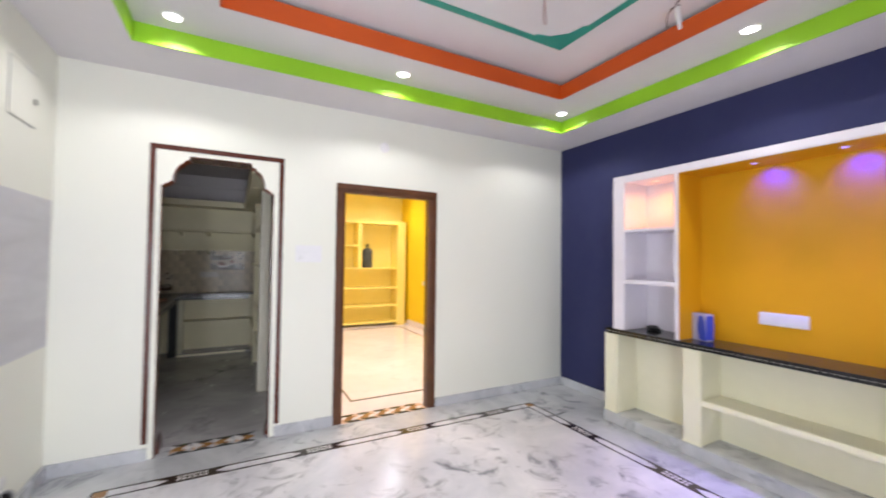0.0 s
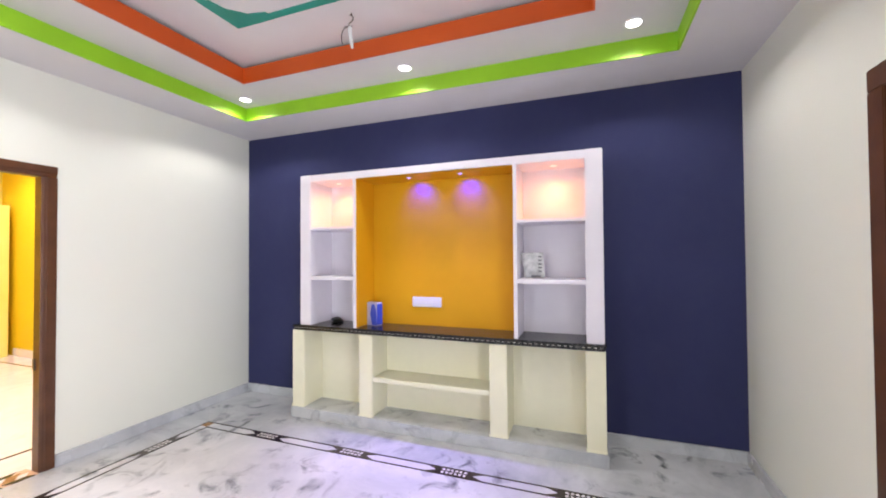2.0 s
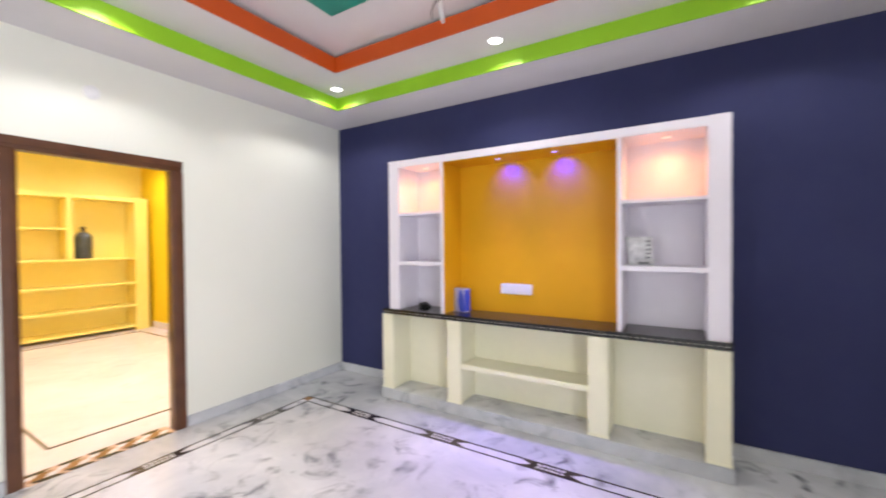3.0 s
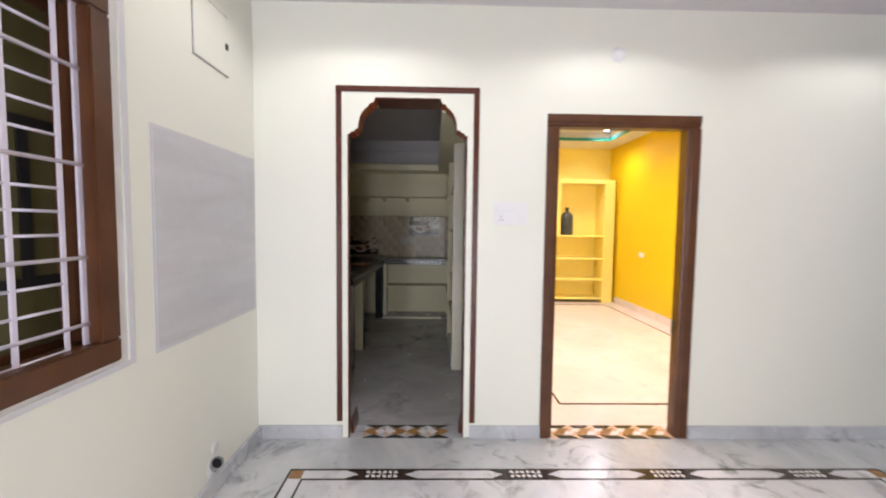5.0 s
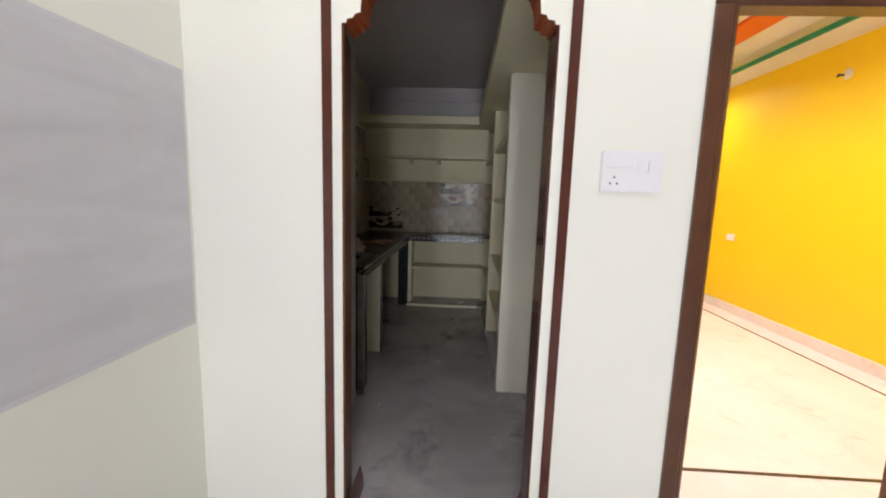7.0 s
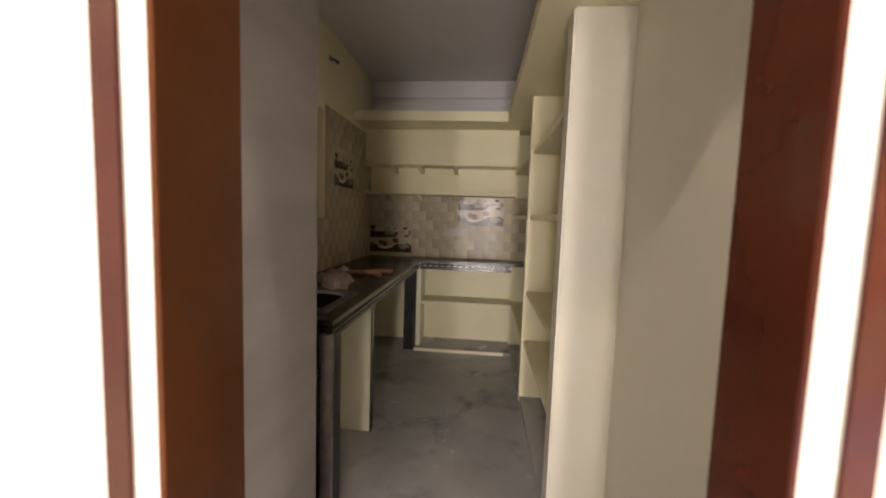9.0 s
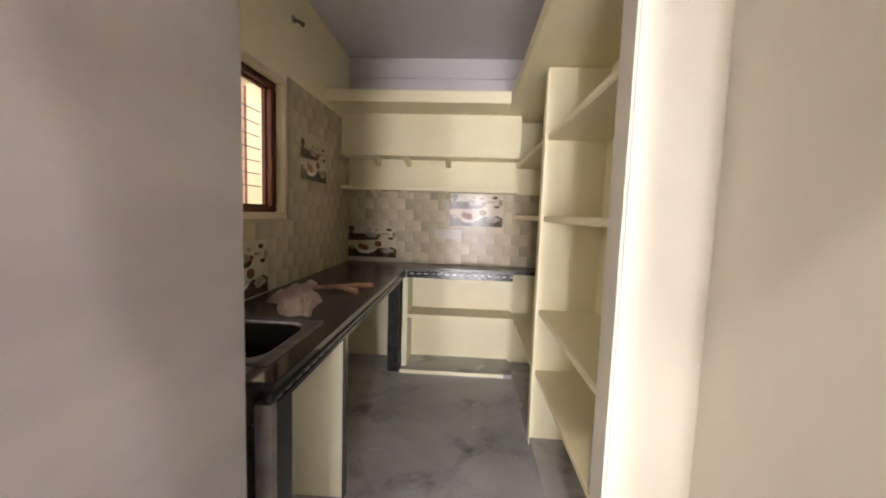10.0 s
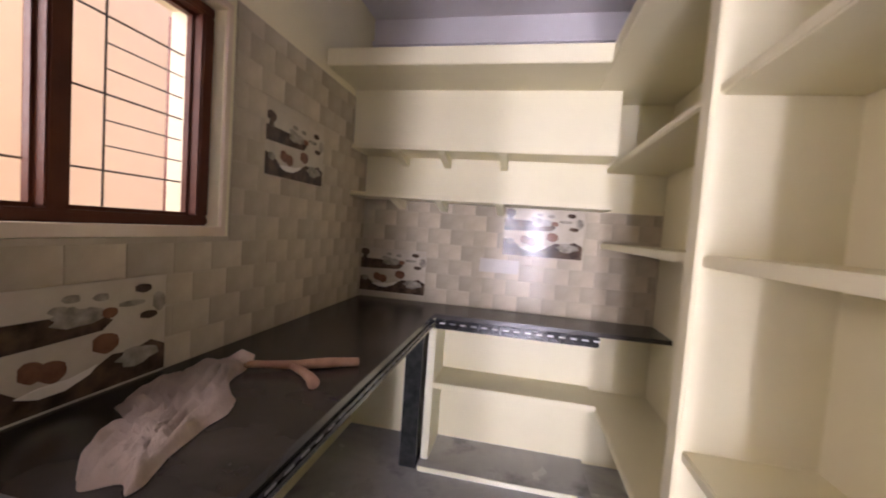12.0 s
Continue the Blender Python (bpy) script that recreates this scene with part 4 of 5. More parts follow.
for k in range(5):
    part("print_mark", boxes((-0.043, -0.040, -0.058, -0.032, 0.05 + k * 0.028, 0.062 + k * 0.028)), GREYPRINT, pk, "grey print mark")
part("bottom_print", boxes((-0.046, -0.043, -0.05, 0.02, 0.01, 0.026)), GREYPRINT, pk)

# ---- bedroom: built-in shelves and water can ----
bs = thing("bedroom_cupboard", "built-in pale yellow plaster shelves on the bedroom wall", "shelving", (3.2, 9.0, 0))
under("side_stile", boxes((4.24, 4.43, 8.8, 9.2, 0.0, 2.22)), PALEYEL, bs, bevel=0.005)
under("top_slab", boxes((1.80, 4.43, 8.8, 9.2, 2.22, 2.29)), PALEYEL, bs, bevel=0.005)
under("upright", boxes((3.352, 3.425, 8.8, 9.2, 1.27, 2.22)), PALEYEL, bs, bevel=0.005)
for z in (0.09, 0.45, 0.84, 1.265):
    under("shelf", boxes((1.80, 4.24, 8.80 if z > 1 else 8.81, 9.2, z - 0.035, z)), PALEYEL, bs, bevel=0.004)
under("shelf", boxes((1.80, 3.352, 8.81, 9.2, 1.72, 1.755)), PALEYEL, bs, bevel=0.004)
can = thing("water_can", "dark grey plastic water can on the bedroom shelf", "water can", (3.582, 8.93, 1.266))
part("body", lathes([(0.10, 0.0), (0.112, 0.012), (0.112, 0.33), (0.108, 0.36), (0.085, 0.40), (0.045, 0.425), (0.028, 0.435)], 28), CAN, can, smooth=True)
part("neck", lathes([(0.027, 0.435), (0.027, 0.475)], 18), CAN, can, smooth=True)
part("lid", lathes([(0.033, 0.475), (0.034, 0.505), (0.028, 0.51)], 18), BLACKPL, can, "black screw lid")
bso = thing("bedroom_socket", "small white socket plate on the yellow wall", "socket", (4.5, 7.93, 0.965))
part("plate", boxes((-0.01, 0, -0.075, 0.075, -0.042, 0.042)), PLASTIC, bso, bevel=0.003)
part("module", boxes((-0.013, -0.01, -0.05, 0.05, -0.028, 0.028)), PLASTIC, bso, bevel=0.001)
bho = thing("bedroom_hook", "dark bolt in a pale putty patch on the yellow wall", "wall bolt", (4.5, 6.64, 2.62))
part("putty", lathes([(0.05, 0.0), (0.045, 0.004)], 14, pose(0, 0, 0, 0, -90, 0)), PALEST, bho)
part("bolt", tube([(0, 0.04, 0), (-0.05, 0.04, 0), (-0.055, 0.04, -0.02)], 0.012, 8), IRON, bho)

# ---- kitchen: built-in shelves along the wall ----
es = thing("shelf_wall", "built-in cream plaster shelves with thick columns", "shelving", (1.4, 6.5, 0))
under("column", boxes((1.272, 1.615, 5.31, 5.432, 0.0, 2.19)), PASSE, es, bevel=0.008)
under("column", boxes((1.262, 1.615, 6.465, 6.545, 0.0, 2.19)), KCREAM, es, bevel=0.006)
for z in (0.47, 0.83, 1.372, 1.826):
    under("shelf", boxes((1.277, 1.612, 5.426, 6.471, z - 0.032, z)), KCREAM, es, bevel=0.005)
for z in (0.47, 1.372, 1.82):
    under("shelf", boxes((1.268, 1.612, 6.539, BY, z - 0.032, z)), KCREAM, es, bevel=0.005)
under("base_slab", boxes((1.268, 1.60, 6.545, 7.44, 0.0, 0.05)), KFLOOR, es)
under("base_slab", boxes((1.268, 1.60, 5.432, 6.465, 0.0, 0.05)), KFLOOR, es)
loft = thing("storage_loft", "cream plastered storage loft slab running round the kitchen", "loft", (0.5, 7.4, 2.18), kind="structure")
under("back_slab", boxes((KX, 1.138, 7.20, BY, 2.19, 2.278)), KCREAM, loft, bevel=0.004)
under("side_slab", boxes((1.138, 1.60, 5.138, BY, 2.191, 2.277)), KCREAM, loft, bevel=0.004)
under("side_slab", boxes((1.138, 1.515, 4.335, 5.138, 2.191, 2.277)), KCREAM, loft, bevel=0.004)
under("lintel", boxes((KX, 1.268, 7.56, BY, 1.872, 2.19)), KCREAM, loft)
under("wall_ledge", boxes((KX, 1.60, BY - 0.03, BY, 2.555, 2.58)), CEIL, loft)
for z, y0 in ((1.84, 7.535), (1.555, 7.55)):
    bsf = thing("back_shelf", "thin cream stone shelf on the kitchen back wall", "shelf", (0.5, 7.7, z), "back wall shelves")
    under("board", boxes((KX, 1.268, y0, BY, z, z + 0.028)), KCREAM, bsf, bevel=0.004)
    for cx in (0.30, 0.66, 0.02):
        under("bracket", prisms([(y0 + 0.01, z), (BY, z), (BY, z - 0.06), (y0 + 0.03, z - 0.014)], "x", cx - 0.022, cx + 0.022), KCREAM, bsf)

# ---- kitchen platform ----
CX, CZ = 0.345, 0.90
CORNER_Y = 7.48
plat = thing("kitchen_platform", "L-shaped dusty black granite kitchen platform", "countertop", (0.0, 6.5, 0.86))
SKX0, SKX1, SKY0, SKY1 = -0.175, 0.235, 5.325, 5.74
for s in ((KX, CX, SKY1, BY), (KX, SKX0, 5.31, SKY1), (CX, 1.60, CORNER_Y, BY)):
    under("slab", boxes((*s, CZ - 0.025, CZ)), DUSTY, plat)
under("slab", boxes((SKX1, CX, 5.19, SKY1, CZ - 0.025, CZ)), POLISHED, plat, "polished black granite strip beside the sink", bevel=0.002)
under("front_edge", boxes((CX - 0.03, CX + 0.004, 5.176, CORNER_Y, CZ - 0.054, CZ - 0.030)), GRANITE, plat, bevel=0.006)
under("front_edge", boxes((CX - 0.03, CX - 0.002, 5.18, CORNER_Y, CZ - 0.085, CZ - 0.058)), GRANITE, plat, bevel=0.006)
under("front_edge", boxes((CX + 0.004, 1.25, CORNER_Y - 0.004, CORNER_Y + 0.03, CZ - 0.054, CZ - 0.030)), GRANITE, plat, bevel=0.005)
under("front_edge", boxes((CX + 0.004, 1.25, CORNER_Y + 0.002, CORNER_Y + 0.03, CZ - 0.085, CZ - 0.058)), GRANITE, plat, bevel=0.005)
for k in range(15):
    x = CX + 0.035 + k * 0.060
    under("edge_chip", boxes((x, x + 0.032, CORNER_Y - 0.0055, CORNER_Y - 0.003, CZ - 0.052, CZ - 0.044)), PALEST, plat)
for k in range(35):
    y = 5.19 + k * 0.064
    under("edge_chip", boxes((CX + 0.003, CX + 0.0055, y, y + 0.036, CZ - 0.049, CZ - 0.043)), CHIPGREY, plat)
for name, s, m in (("end_panel", (KX, SKX1 - 0.006, 5.292, 5.308, 0.0, CZ - 0.004), ENDGREY), ("end_return", (SKX1 - 0.005, SKX1 + 0.05, 5.20, 5.309, 0.0, CZ - 0.026), POLISHED), ("front_panel", (SKX1 + 0.055, CX - 0.015, 5.205, 5.335, 0.0, CZ - 0.086), GRANITE), ("leg", (0.205, 0.305, 7.43, 7.47, 0.0, CZ - 0.026), BLACKST), ("leg_return", (0.27, 0.305, 7.47, 7.56, 0.0, CZ - 0.026), BLACKST)):
    under(name, boxes(s), m, plat, bevel=0.003)
under("end_cover", boxes((0.30, CX + 0.002, 5.172, 5.199, 0.0, CZ - 0.055)), STEEL, plat, "shiny steel end strip")
under("partition", boxes((KX, 0.300, 5.925, 5.965, 0.0, CZ - 0.086)), CREAM, plat, "cream plastered partition", bevel=0.004)
under("partition_face", boxes((0.3005, 0.308, 5.92, 5.97, 0.0, CZ - 0.086)), BLACKST, plat)
cab = thing("open_cupboard", "open cream shelves below the back platform", "cupboard", (0.8, 7.6, 0))
under("side", boxes((0.318, 0.362, 7.49, BY, 0.03, CZ - 0.086)), CREAM, cab, bevel=0.004)
under("shelf", boxes((0.362, 1.268, 7.50, BY, 0.458, 0.492)), KCREAM, cab, bevel=0.004)
under("base", boxes((0.318, 1.268, 7.42, BY, 0.0, 0.03)), KFLOOR, cab)
under("base_edge", boxes((0.318, 1.20, 7.414, 7.42, 0.0, 0.032)), CREAM, cab, bevel=0.003)
under("back", boxes((0.362, 1.268, BY - 0.012, BY, 0.03, CZ - 0.026)), KCREAM, cab)
snk = thing("kitchen_sink", "stainless steel sink set in the black platform", "sink", ((SKX0 + SKX1) / 2, (SKY0 + SKY1) / 2, CZ))
sb = bmesh.new()
levels = [(0.036, 0.0), (0.034, 0.006), (0.004, 0.007), (-0.012, 0.004), (-0.020, -0.006), (-0.034, -0.15), (-0.085, -0.175)]
hx, hy = (SKX1 - SKX0) / 2, (SKY1 - SKY0) / 2
prev = None
for off, z in levels:
    ringv = []
    rx, ry, rad = hx + off, hy + off, 0.018 if off > 0.01 else 0.07
    for cxs, cys, a0 in ((1, 1, 0), (-1, 1, 90), (-1, -1, 180), (1, -1, 270)):
        for k in range(6):
            a = radians(a0 + k * 18)
            ringv.append(sb.verts.new((cxs * (rx - rad) + rad * math.cos(a), cys * (ry - rad) + rad * math.sin(a), z)))
    if prev:
        for i in range(24):
            sb.faces.new((prev[i], prev[(i + 1) % 24], ringv[(i + 1) % 24], ringv[i]))
    prev = ringv
sb.faces.new(prev)
basin = part("basin", sb, DULLSTEEL, snk, smooth=True)
basin.data.materials.append(SINKBLK)
for p in basin.data.polygons:
    p.material_index = 1 if p.center.z < -0.004 else 0
part("drain", lathes([(0.045, -0.174), (0.042, -0.170), (0.02, -0.171)], 20), IRON, snk, "dark drain grid")

# ---- cloth and forked branch on the platform ----
cl = bmesh.new()
nu, nv = 22, 46
vv = {}
for j in range(nv + 1):
    t = j / nv
    cxx = np.interp(t, (0, 0.17, 0.36, 0.44, 0.58, 0.74, 0.86, 1), (0.115, 0.07, 0.04, -0.01, -0.035, -0.068, -0.06, -0.05))
    cyy = 5.835 + 0.575 * t
    wid = np.interp(t, (0, 0.06, 0.2, 0.36, 0.44, 0.58, 0.74, 0.88, 1), (0.07, 0.09, 0.092, 0.092, 0.16, 0.14, 0.10, 0.065, 0.03))
    shift = 0.02 * math.sin(5 * t)
    for i in range(nu + 1):
        u = i / nu - 0.5
        p = Vector((cxx + u * 2 * wid * 0.80 + shift * u, cyy + u * 2 * wid * 0.12 + 0.015 * math.sin(9 * u + 7 * t), 0))
        p += Vector((noise.noise(p * 9), noise.noise(p * 9 + Vector((4, 0, 0))), 0)) * 0.016
        fold = 0.010 + 0.030 * abs(math.sin(23 * u + 7 * t + 3 * noise.noise(p * 9))) ** 1.6 + 0.026 * max(0, noise.noise(p * 16)) + 0.03 * max(0, t - 0.6) * (1 - 4 * u * u)
        edge = min(1, (0.5 - abs(u)) * 9, t * 14, (1 - t) * 14)
        vv[i, j] = cl.verts.new((p.x, p.y, CZ + 0.002 + max(0, edge) * fold))
for j in range(nv):
    for i in range(nu):
        cl.faces.new((vv[i, j], vv[i + 1, j], vv[i + 1, j + 1], vv[i, j + 1]))
bmesh.ops.solidify(cl, geom=list(cl.faces), thickness=-0.0025)
cloth = part("cleaning_cloth", cl, CLOTH, smooth=True)
tagged(cloth, "crumpled pinkish beige cotton rag on the platform", "cloth")
br = thing("forked_branch", "peeled forked wooden branch lying on the platform", "branch", (0.13, 6.42, CZ))
under("stem", tube([(-0.035, 6.375, CZ + 0.022), (0.03, 6.40, CZ + 0.02), (0.11, 6.435, CZ + 0.018), (0.20, 6.49, CZ + 0.02), (0.285, 6.545, CZ + 0.017)], [0.012, 0.012, 0.015, 0.017, 0.014], 10), BRANCH, br, smooth=True)
under("fork", tube([(0.105, 6.43, CZ + 0.017), (0.165, 6.395, CZ + 0.017), (0.215, 6.355, CZ + 0.018), (0.24, 6.325, CZ + 0.019)], [0.012, 0.013, 0.016, 0.019], 10), BRANCH, br, smooth=True)
under("knot", tube([(-0.06, 6.36, CZ + 0.03), (-0.04, 6.38, CZ + 0.04), (-0.015, 6.40, CZ + 0.03)], [0.018, 0.026, 0.016], 10), CLOTH, br, "knotted end of the rag", smooth=True)

# ---- kitchen window, and what stands outside it ----
kw = thing("window_2", "reddish brown wooden kitchen window with open shutters and bars", "window", (KX, 5.95, 1.73), kind="structure")
for s in ((KY0 - 0.04, KY1 + 0.026, KZ0 - 0.032, KZ0), (KY0 - 0.04, KY1 + 0.026, KZ1, KZ1 + 0.025), (KY0 - 0.04, KY0, KZ0, KZ1), (KY1, KY1 + 0.026, KZ0, KZ1)):
    under("plaster_edge", boxes((KX, KX + 0.012, *s)), REVEAL, kw, bevel=0.003)
for s in ((KY0, KY1, KZ0, KZ0 + 0.032), (KY0, KY1, KZ1 - 0.035, KZ1), (KY0, KY0 + 0.05, KZ0 + 0.032, KZ1 - 0.035), (KY1 - 0.05, KY1, KZ0 + 0.032, KZ1 - 0.035), (6.018, 6.072, KZ0 + 0.032, KZ1 - 0.035)):
    under("frame_bar", boxes((KX - 0.105, KX - 0.04, *s)), REDWOOD, kw, bevel=0.006)
for y0, y1 in ((KY0 + 0.05, 6.018), (6.072, KY1 - 0.05)):
    for s in ((y0, y1, KZ0 + 0.032, KZ0 + 0.044), (y0, y1, KZ1 - 0.047, KZ1 - 0.035), (y0, y0 + 0.008, KZ0 + 0.044, KZ1 - 0.047), (y1 - 0.008, y1, KZ0 + 0.044, KZ1 - 0.047)):
        under("stop_bead", boxes((KX - 0.10, KX - 0.08, *s)), REDWOOD, kw)
    near = y0 < 6.0
    ym = y0 + (y1 - y0) * (0.62 if near else 0.34)
    under("grille_rod", tube([(KX - 0.115, ym, KZ0 + 0.04), (KX - 0.115, ym, KZ1 - 0.04)], 0.0032, 6), IRON, kw)
    for z in (0.146, 0.572) if near else (0.146, 0.359, 0.572):
        under("grille_rod", tube([(KX - 0.115, y0, KZ0 + z), (KX - 0.115, y1, KZ0 + z)], 0.0032, 6), IRON, kw)
    for z in (0.252, 0.359, 0.465) if near else (0.217, 0.288, 0.430, 0.501):
        under("grille_rod", tube([(KX - 0.117, y0 if near else ym, KZ0 + z), (KX - 0.117, ym if near else y1, KZ0 + z)], 0.0025, 6), IRON, kw)
def shutter(x, y, turn, w, glazed):
    """A leaf hung at x, y: an orange-brown stile, a strip of glass where it has one, and a weathered board."""
    s = thing("window_shutter", "open orange-brown wooden shutter outside the kitchen window", "shutter", (x, y, 1.72), "kitchen window shutters")
    part("stile", boxes((0.0, 0.044, -0.010, 0.010, -0.40, 0.36)), SASHW, s, bevel=0.003)
    board = 0.044
    if glazed:
        part("pane", boxes((0.044, 0.082, -0.004, 0.004, -0.40, 0.36)), SKYPANE, s, "glass strip coloured like bright sky")
        part("stile", boxes((0.082, 0.110, -0.010, 0.010, -0.40, 0.36)), SASHW, s, bevel=0.003)
        for z in (-0.235, 0.145):
            part("catch", boxes((0.025, 0.066, -0.018, 0.018, z, z + 0.07)), SASHW, s, "brown catch block", bevel=0.004)
        board = 0.110
    part("board", boxes((board, w, -0.010, 0.010, -0.40, 0.36)), SASHP, s, "pinkish weathered board")
    s.rotation_euler = (0, 0, radians(turn))
    return s


shutter(-0.45, 6.075, 132, 0.118, False)
shutter(-0.49, 6.512, 103, 0.36, True)
structure("neighbour_wall", boxes((-1.75, -1.5, 2.0, 9.8, -0.35, 3.1)), PEACH, "peach painted wall of the neighbouring house", "outside wall")

# ---- small kitchen fittings ----
pp = thing("wall_pipe", "short dark pipe stub high on the kitchen wall", "pipe", (KX, 6.645, 2.515))
part("stub", tube([(0, 0, 0), (0.035, 0.0, -0.012), (0.06, 0.02, -0.028)], [0.010, 0.010, 0.016], 10), IRON, pp)
part("flange", lathes([(0.024, 0.0), (0.022, 0.005)], 14, pose(0, 0, 0, 0, 90, 0)), GREYPL, pp)
ks = thing("kitchen_socket", "white socket plate on the tiled wall", "socket", (0.675, BY, 1.18))
under("plate", boxes((0.553, 0.797, BY - 0.022, BY - 0.008, 1.138, 1.222)), DIMIVORY, ks, bevel=0.003)
for k in range(3):
    under("module", boxes((0.575 + k * 0.07, 0.635 + k * 0.07, BY - 0.025, BY - 0.022, 1.152, 1.208)), DIMIVORY, ks, bevel=0.001)

# ---- wall tiles ----
PICS_W = [(6.735, 7.20, 1.56, 1.835), (5.84, 6.30, 0.90, 1.195)]
PICS_B = [(-0.258, 0.20, 0.935, 1.232), (0.69, 1.165, 1.252, 1.555)]
TW_, TH_ = 0.150, 0.098
tiling_w = thing("tiling_west", "beige brick-patterned glazed wall tiling", "wall tiles", (KX, 5.2, 0.9), kind="structure")
tiling_b = thing("tiling_back", "beige brick-patterned glazed wall tiling", "wall tiles", (KX, BY, 0.9), kind="structure")
part("grout", boxes((0, 0.0055, KY1 + 0.05 - 5.2, BY - 0.01 - 5.2, 0, 1.25)), GROUT, tiling_w)
part("grout", boxes((0, 0.0055, 0.0, KY1 + 0.05 - 5.2, 0, KZ0 - 0.034 - 0.9)), GROUT, tiling_w)
part("grout", boxes((0, 1.857, -0.0055, 0, 0, 0.655)), GROUT, tiling_b)
tile_me = {}


def tile(parent, wall, u0, u1, z0, z1):
    w, h = round(u1 - u0, 3), round(z1 - z0, 3)
    if w < 0.012 or h < 0.012:
        return
    if (wall, w, h) not in tile_me:
        g, e = 0.0015, 0.006
        bm = bmesh.new()
        rim = [(g, g), (w - g, g), (w - g, h - g), (g, h - g)]
        inn = [(e, e), (w - e, e), (w - e, h - e), (e, h - e)]
        q = (lambda u, z, d: (d, u, z)) if wall == "w" else (lambda u, z, d: (u, -d, z))
        r0, r1, r2 = [bm.verts.new(q(*p, 0.002)) for p in rim], [bm.verts.new(q(*p, 0.0068)) for p in rim], [bm.verts.new(q(*p, 0.0075)) for p in inn]
        for a_, b_ in ((r0, r1), (r1, r2)):
            for i in range(4):
                bm.faces.new((a_[i], a_[(i + 1) % 4], b_[(i + 1) % 4], b_[i]))
        bm.faces.new(r2)
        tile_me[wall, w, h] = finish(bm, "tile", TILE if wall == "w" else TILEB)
    ob = new("tile", tile_me[wall, w, h])
    ob.parent = parent
    ob.location = (0, u0 - 5.2, z0 - 0.9) if wall == "w" else (u0 - KX, 0, z0 - 0.9)


def lay(parent, wall, u0, u1, z0, z1, holes):
    row, z = 0, z0
    while z < z1 - 0.005:
        zt = min(z + TH_, z1)
        cuts = [(max(u0, h[0]), min(u1, h[1])) for h in holes if h[2] < (z + zt) / 2 < h[3]]
        u = u0 - (TW_ / 2 if row % 2 else 0)
        while u < u1 - 0.005:
            a_, b_ = max(u, u0), min(u + TW_, u1)
            pieces = [(a_, b_)]
            for c0, c1 in cuts:
                pieces = [q for p0, p1 in pieces for q in ((p0, min(p1, c0)), (max(p0, c1), p1)) if q[1] - q[0] > 0.012]
            for p0, p1 in pieces:
                tile(parent, wall, p0, p1, z, zt)
            u += TW_
        z, row = zt, row + 1


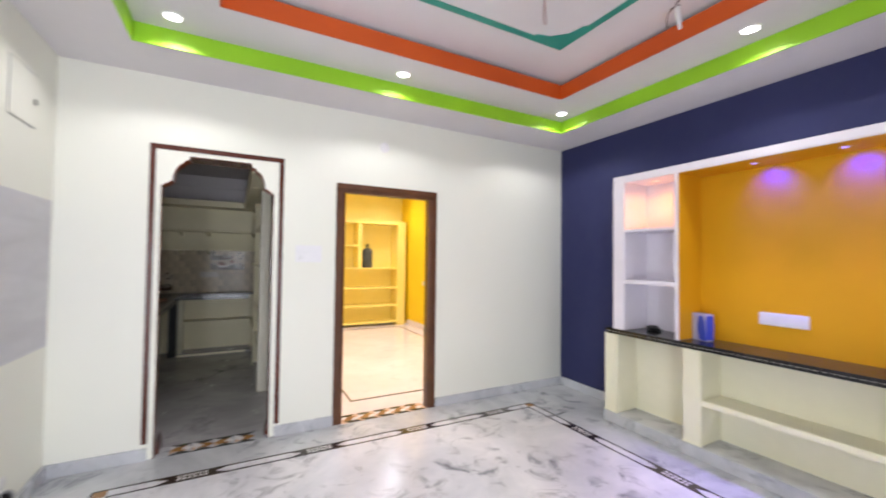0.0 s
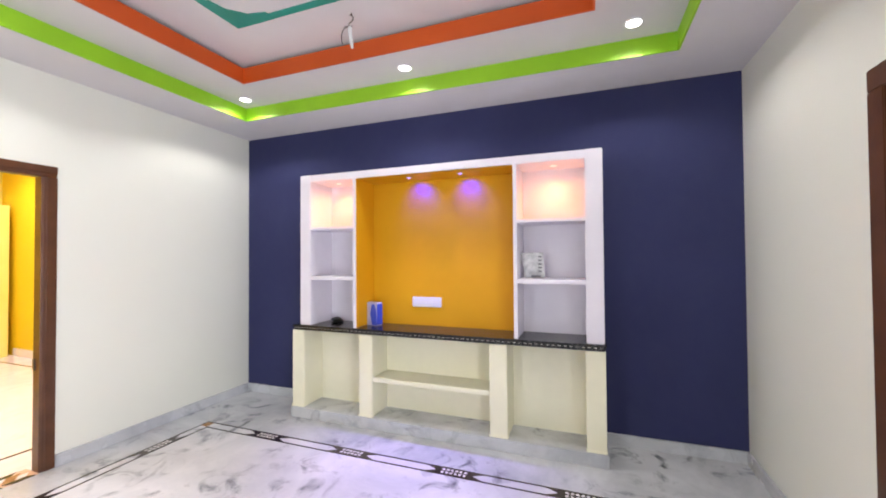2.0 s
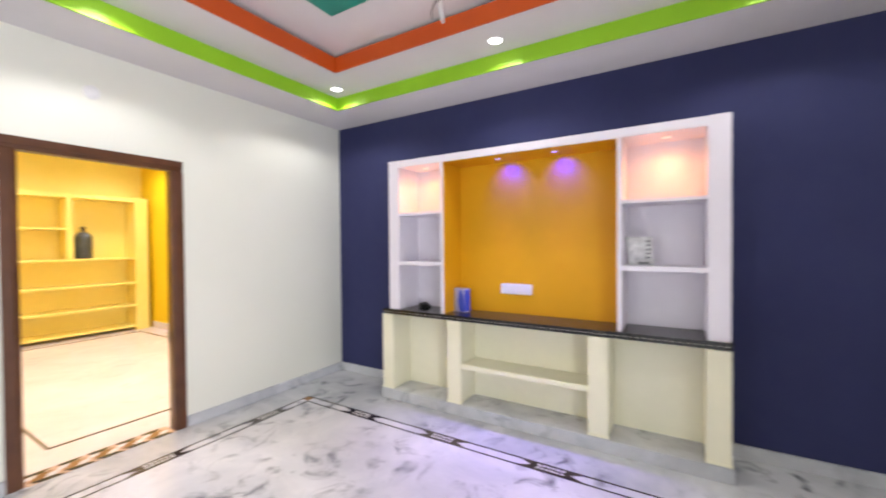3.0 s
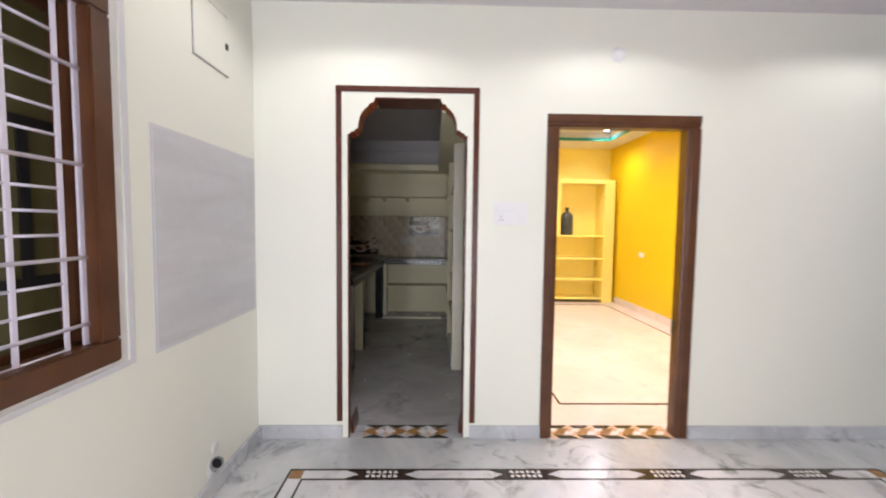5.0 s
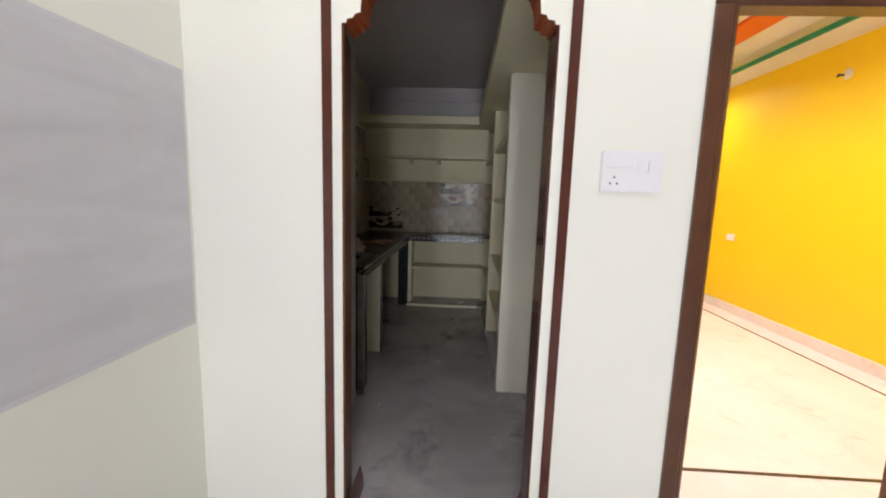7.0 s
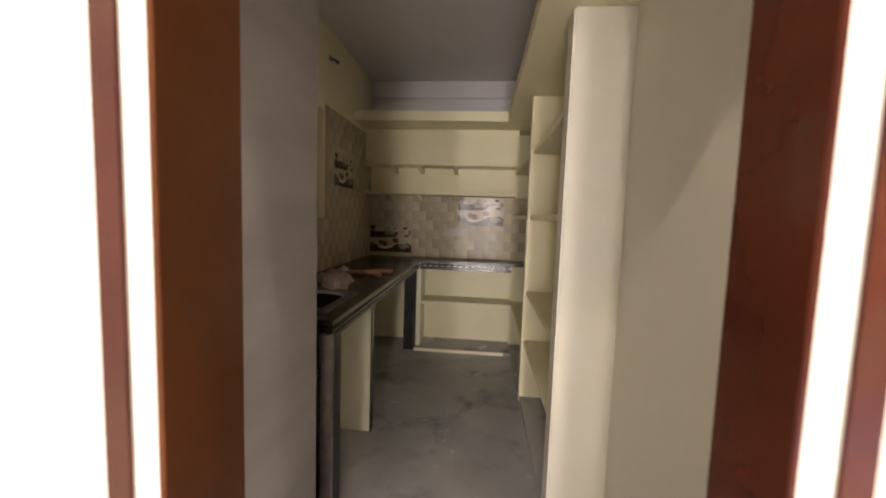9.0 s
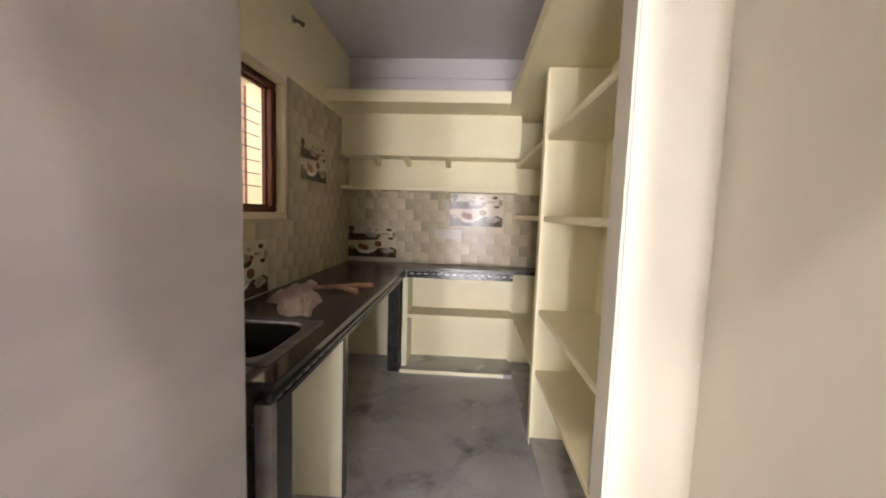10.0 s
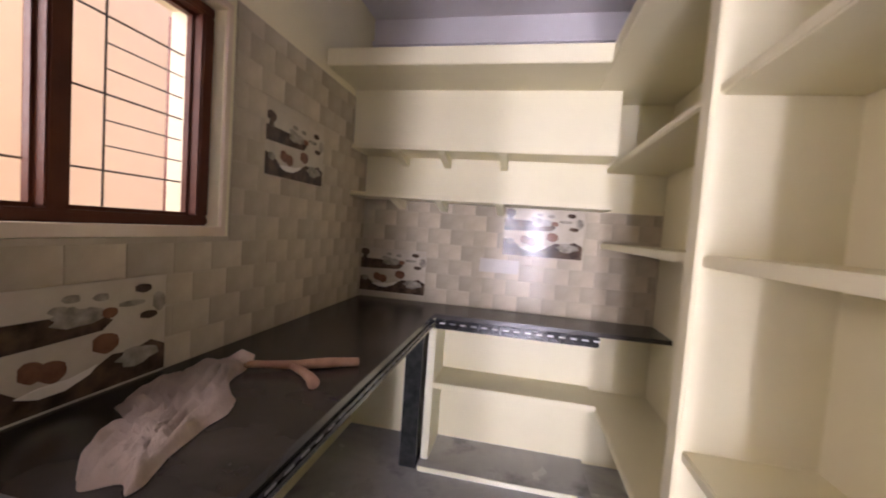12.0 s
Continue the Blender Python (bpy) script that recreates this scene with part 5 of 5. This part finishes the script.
def picture(parent, wall, u0, u1, z0, z1):
    """A printed tile: two coffee-brown bands, cups, flowers and beans."""
    ax = "x" if wall == "w" else "y"
    base = KX if wall == "w" else BY
    s = 1 if wall == "w" else -1
    W, H = u1 - u0, z1 - z0
    off = Vector(parent.location)

    def put(name, outline, d0, d1, m, label="", par=None):
        bm = prisms([(u0 + p[0] * W, z0 + p[1] * H) for p in outline], ax, base + s * d0, base + s * d1)
        bm.transform(Matrix.Translation(-off))
        return part(name, bm, m, par or parent, label)

    def oval(cx, cz, rx, rz, n=14, rough=0.0):
        return [(cx + rx * (1 + rough * math.sin(3 * k)) * math.cos(6.28318 * k / n), cz + rz * (1 + rough * math.cos(5 * k)) * math.sin(6.28318 * k / n)) for k in range(n)]

    t = put("picture_tile", [(0, 0), (1, 0), (1, 1), (0, 1)], 0.002, 0.0075, PICBASE, "printed tile with coffee cups and flowers")
    k = 0.0078
    # upper band with a sketched rose, beans at its end
    put("print", [(0, 0.53), (0.30, 0.54), (0.60, 0.56), (0.66, 0.64), (0.58, 0.70), (0.40, 0.68), (0.34, 0.75), (0, 0.76)], k - 0.004, k, PICDARK, "", t)
    put("print", oval(0.07, 0.90, 0.065, 0.085, 12, 0.12), k - 0.004, k + 0.0002, PICDARK, "", t)
    put("print", [(0.03, 0.76), (0.11, 0.76), (0.09, 0.86), (0.05, 0.86)], k - 0.004, k + 0.0001, PICDARK, "", t)
    put("print", oval(0.48, 0.72, 0.13, 0.09, 16, 0.16), k - 0.004, k + 0.0003, PICGREY, "", t)
    for i, (cx, cz) in enumerate(((0.44, 0.88), (0.52, 0.91), (0.59, 0.86), (0.50, 0.82), (0.38, 0.80), (0.62, 0.79))):
        put("petal", oval(cx, cz, 0.042, 0.042, 10, 0.2), k - 0.004, k + 0.0005 + i * 0.00005, (PICGREY, PICBASE)[i % 2], "", t)
    for i, (cx, cz, rx, rz, m) in enumerate(((0.84, 0.89, 0.055, 0.045, PICDARK), (0.77, 0.76, 0.085, 0.03, PICGREY), (0.64, 0.71, 0.045, 0.05, PICMID), (0.95, 0.74, 0.045, 0.10, PICGREY), (0.88, 0.62, 0.06, 0.04, PICDARK),
                                             (0.62, 0.44, 0.075, 0.095, PICMID), (0.27, 0.36, 0.055, 0.09, PICMID), (0.36, 0.32, 0.065, 0.095, PICMID), (0.09, 0.31, 0.05, 0.06, PICGREY))):
        put("bean", oval(cx, cz, rx, rz, 12, 0.10), k - 0.004, k + 0.0009 + i * 0.00003, m, "", t)
    # lower band with a pale cup rim lying across it
    put("print", [(0, 0.02), (1.0, 0.02), (1.0, 0.28), (0.90, 0.36), (0.78, 0.30), (0.66, 0.32), (0.52, 0.20), (0.38, 0.13), (0.24, 0.17), (0.12, 0.32), (0, 0.36)], k - 0.004, k, PICDARK, "", t)
    put("print", [(0.20, 0.19), (0.30, 0.13), (0.42, 0.13), (0.54, 0.20), (0.58, 0.27), (0.44, 0.22), (0.30, 0.22)], k - 0.004, k + 0.0006, PICWHITE, "", t)
    put("print", oval(0.82, 0.24, 0.13, 0.09, 14, 0.18), k - 0.004, k + 0.0004, PICGREY, "", t)


for p in PICS_W:
    picture(tiling_w, "w", *p)
for p in PICS_B:
    picture(tiling_b, "b", *p)
lay(tiling_b, "b", KX + 0.009, 1.598, 0.90, 1.553, PICS_B + [(1.268, 1.60, 1.338, 1.374)])
lay(tiling_w, "w", 5.20, BY - 0.009, 0.90, 2.15, PICS_W + [(5.0, KY1 + 0.05, KZ0 - 0.034, 3.0)])
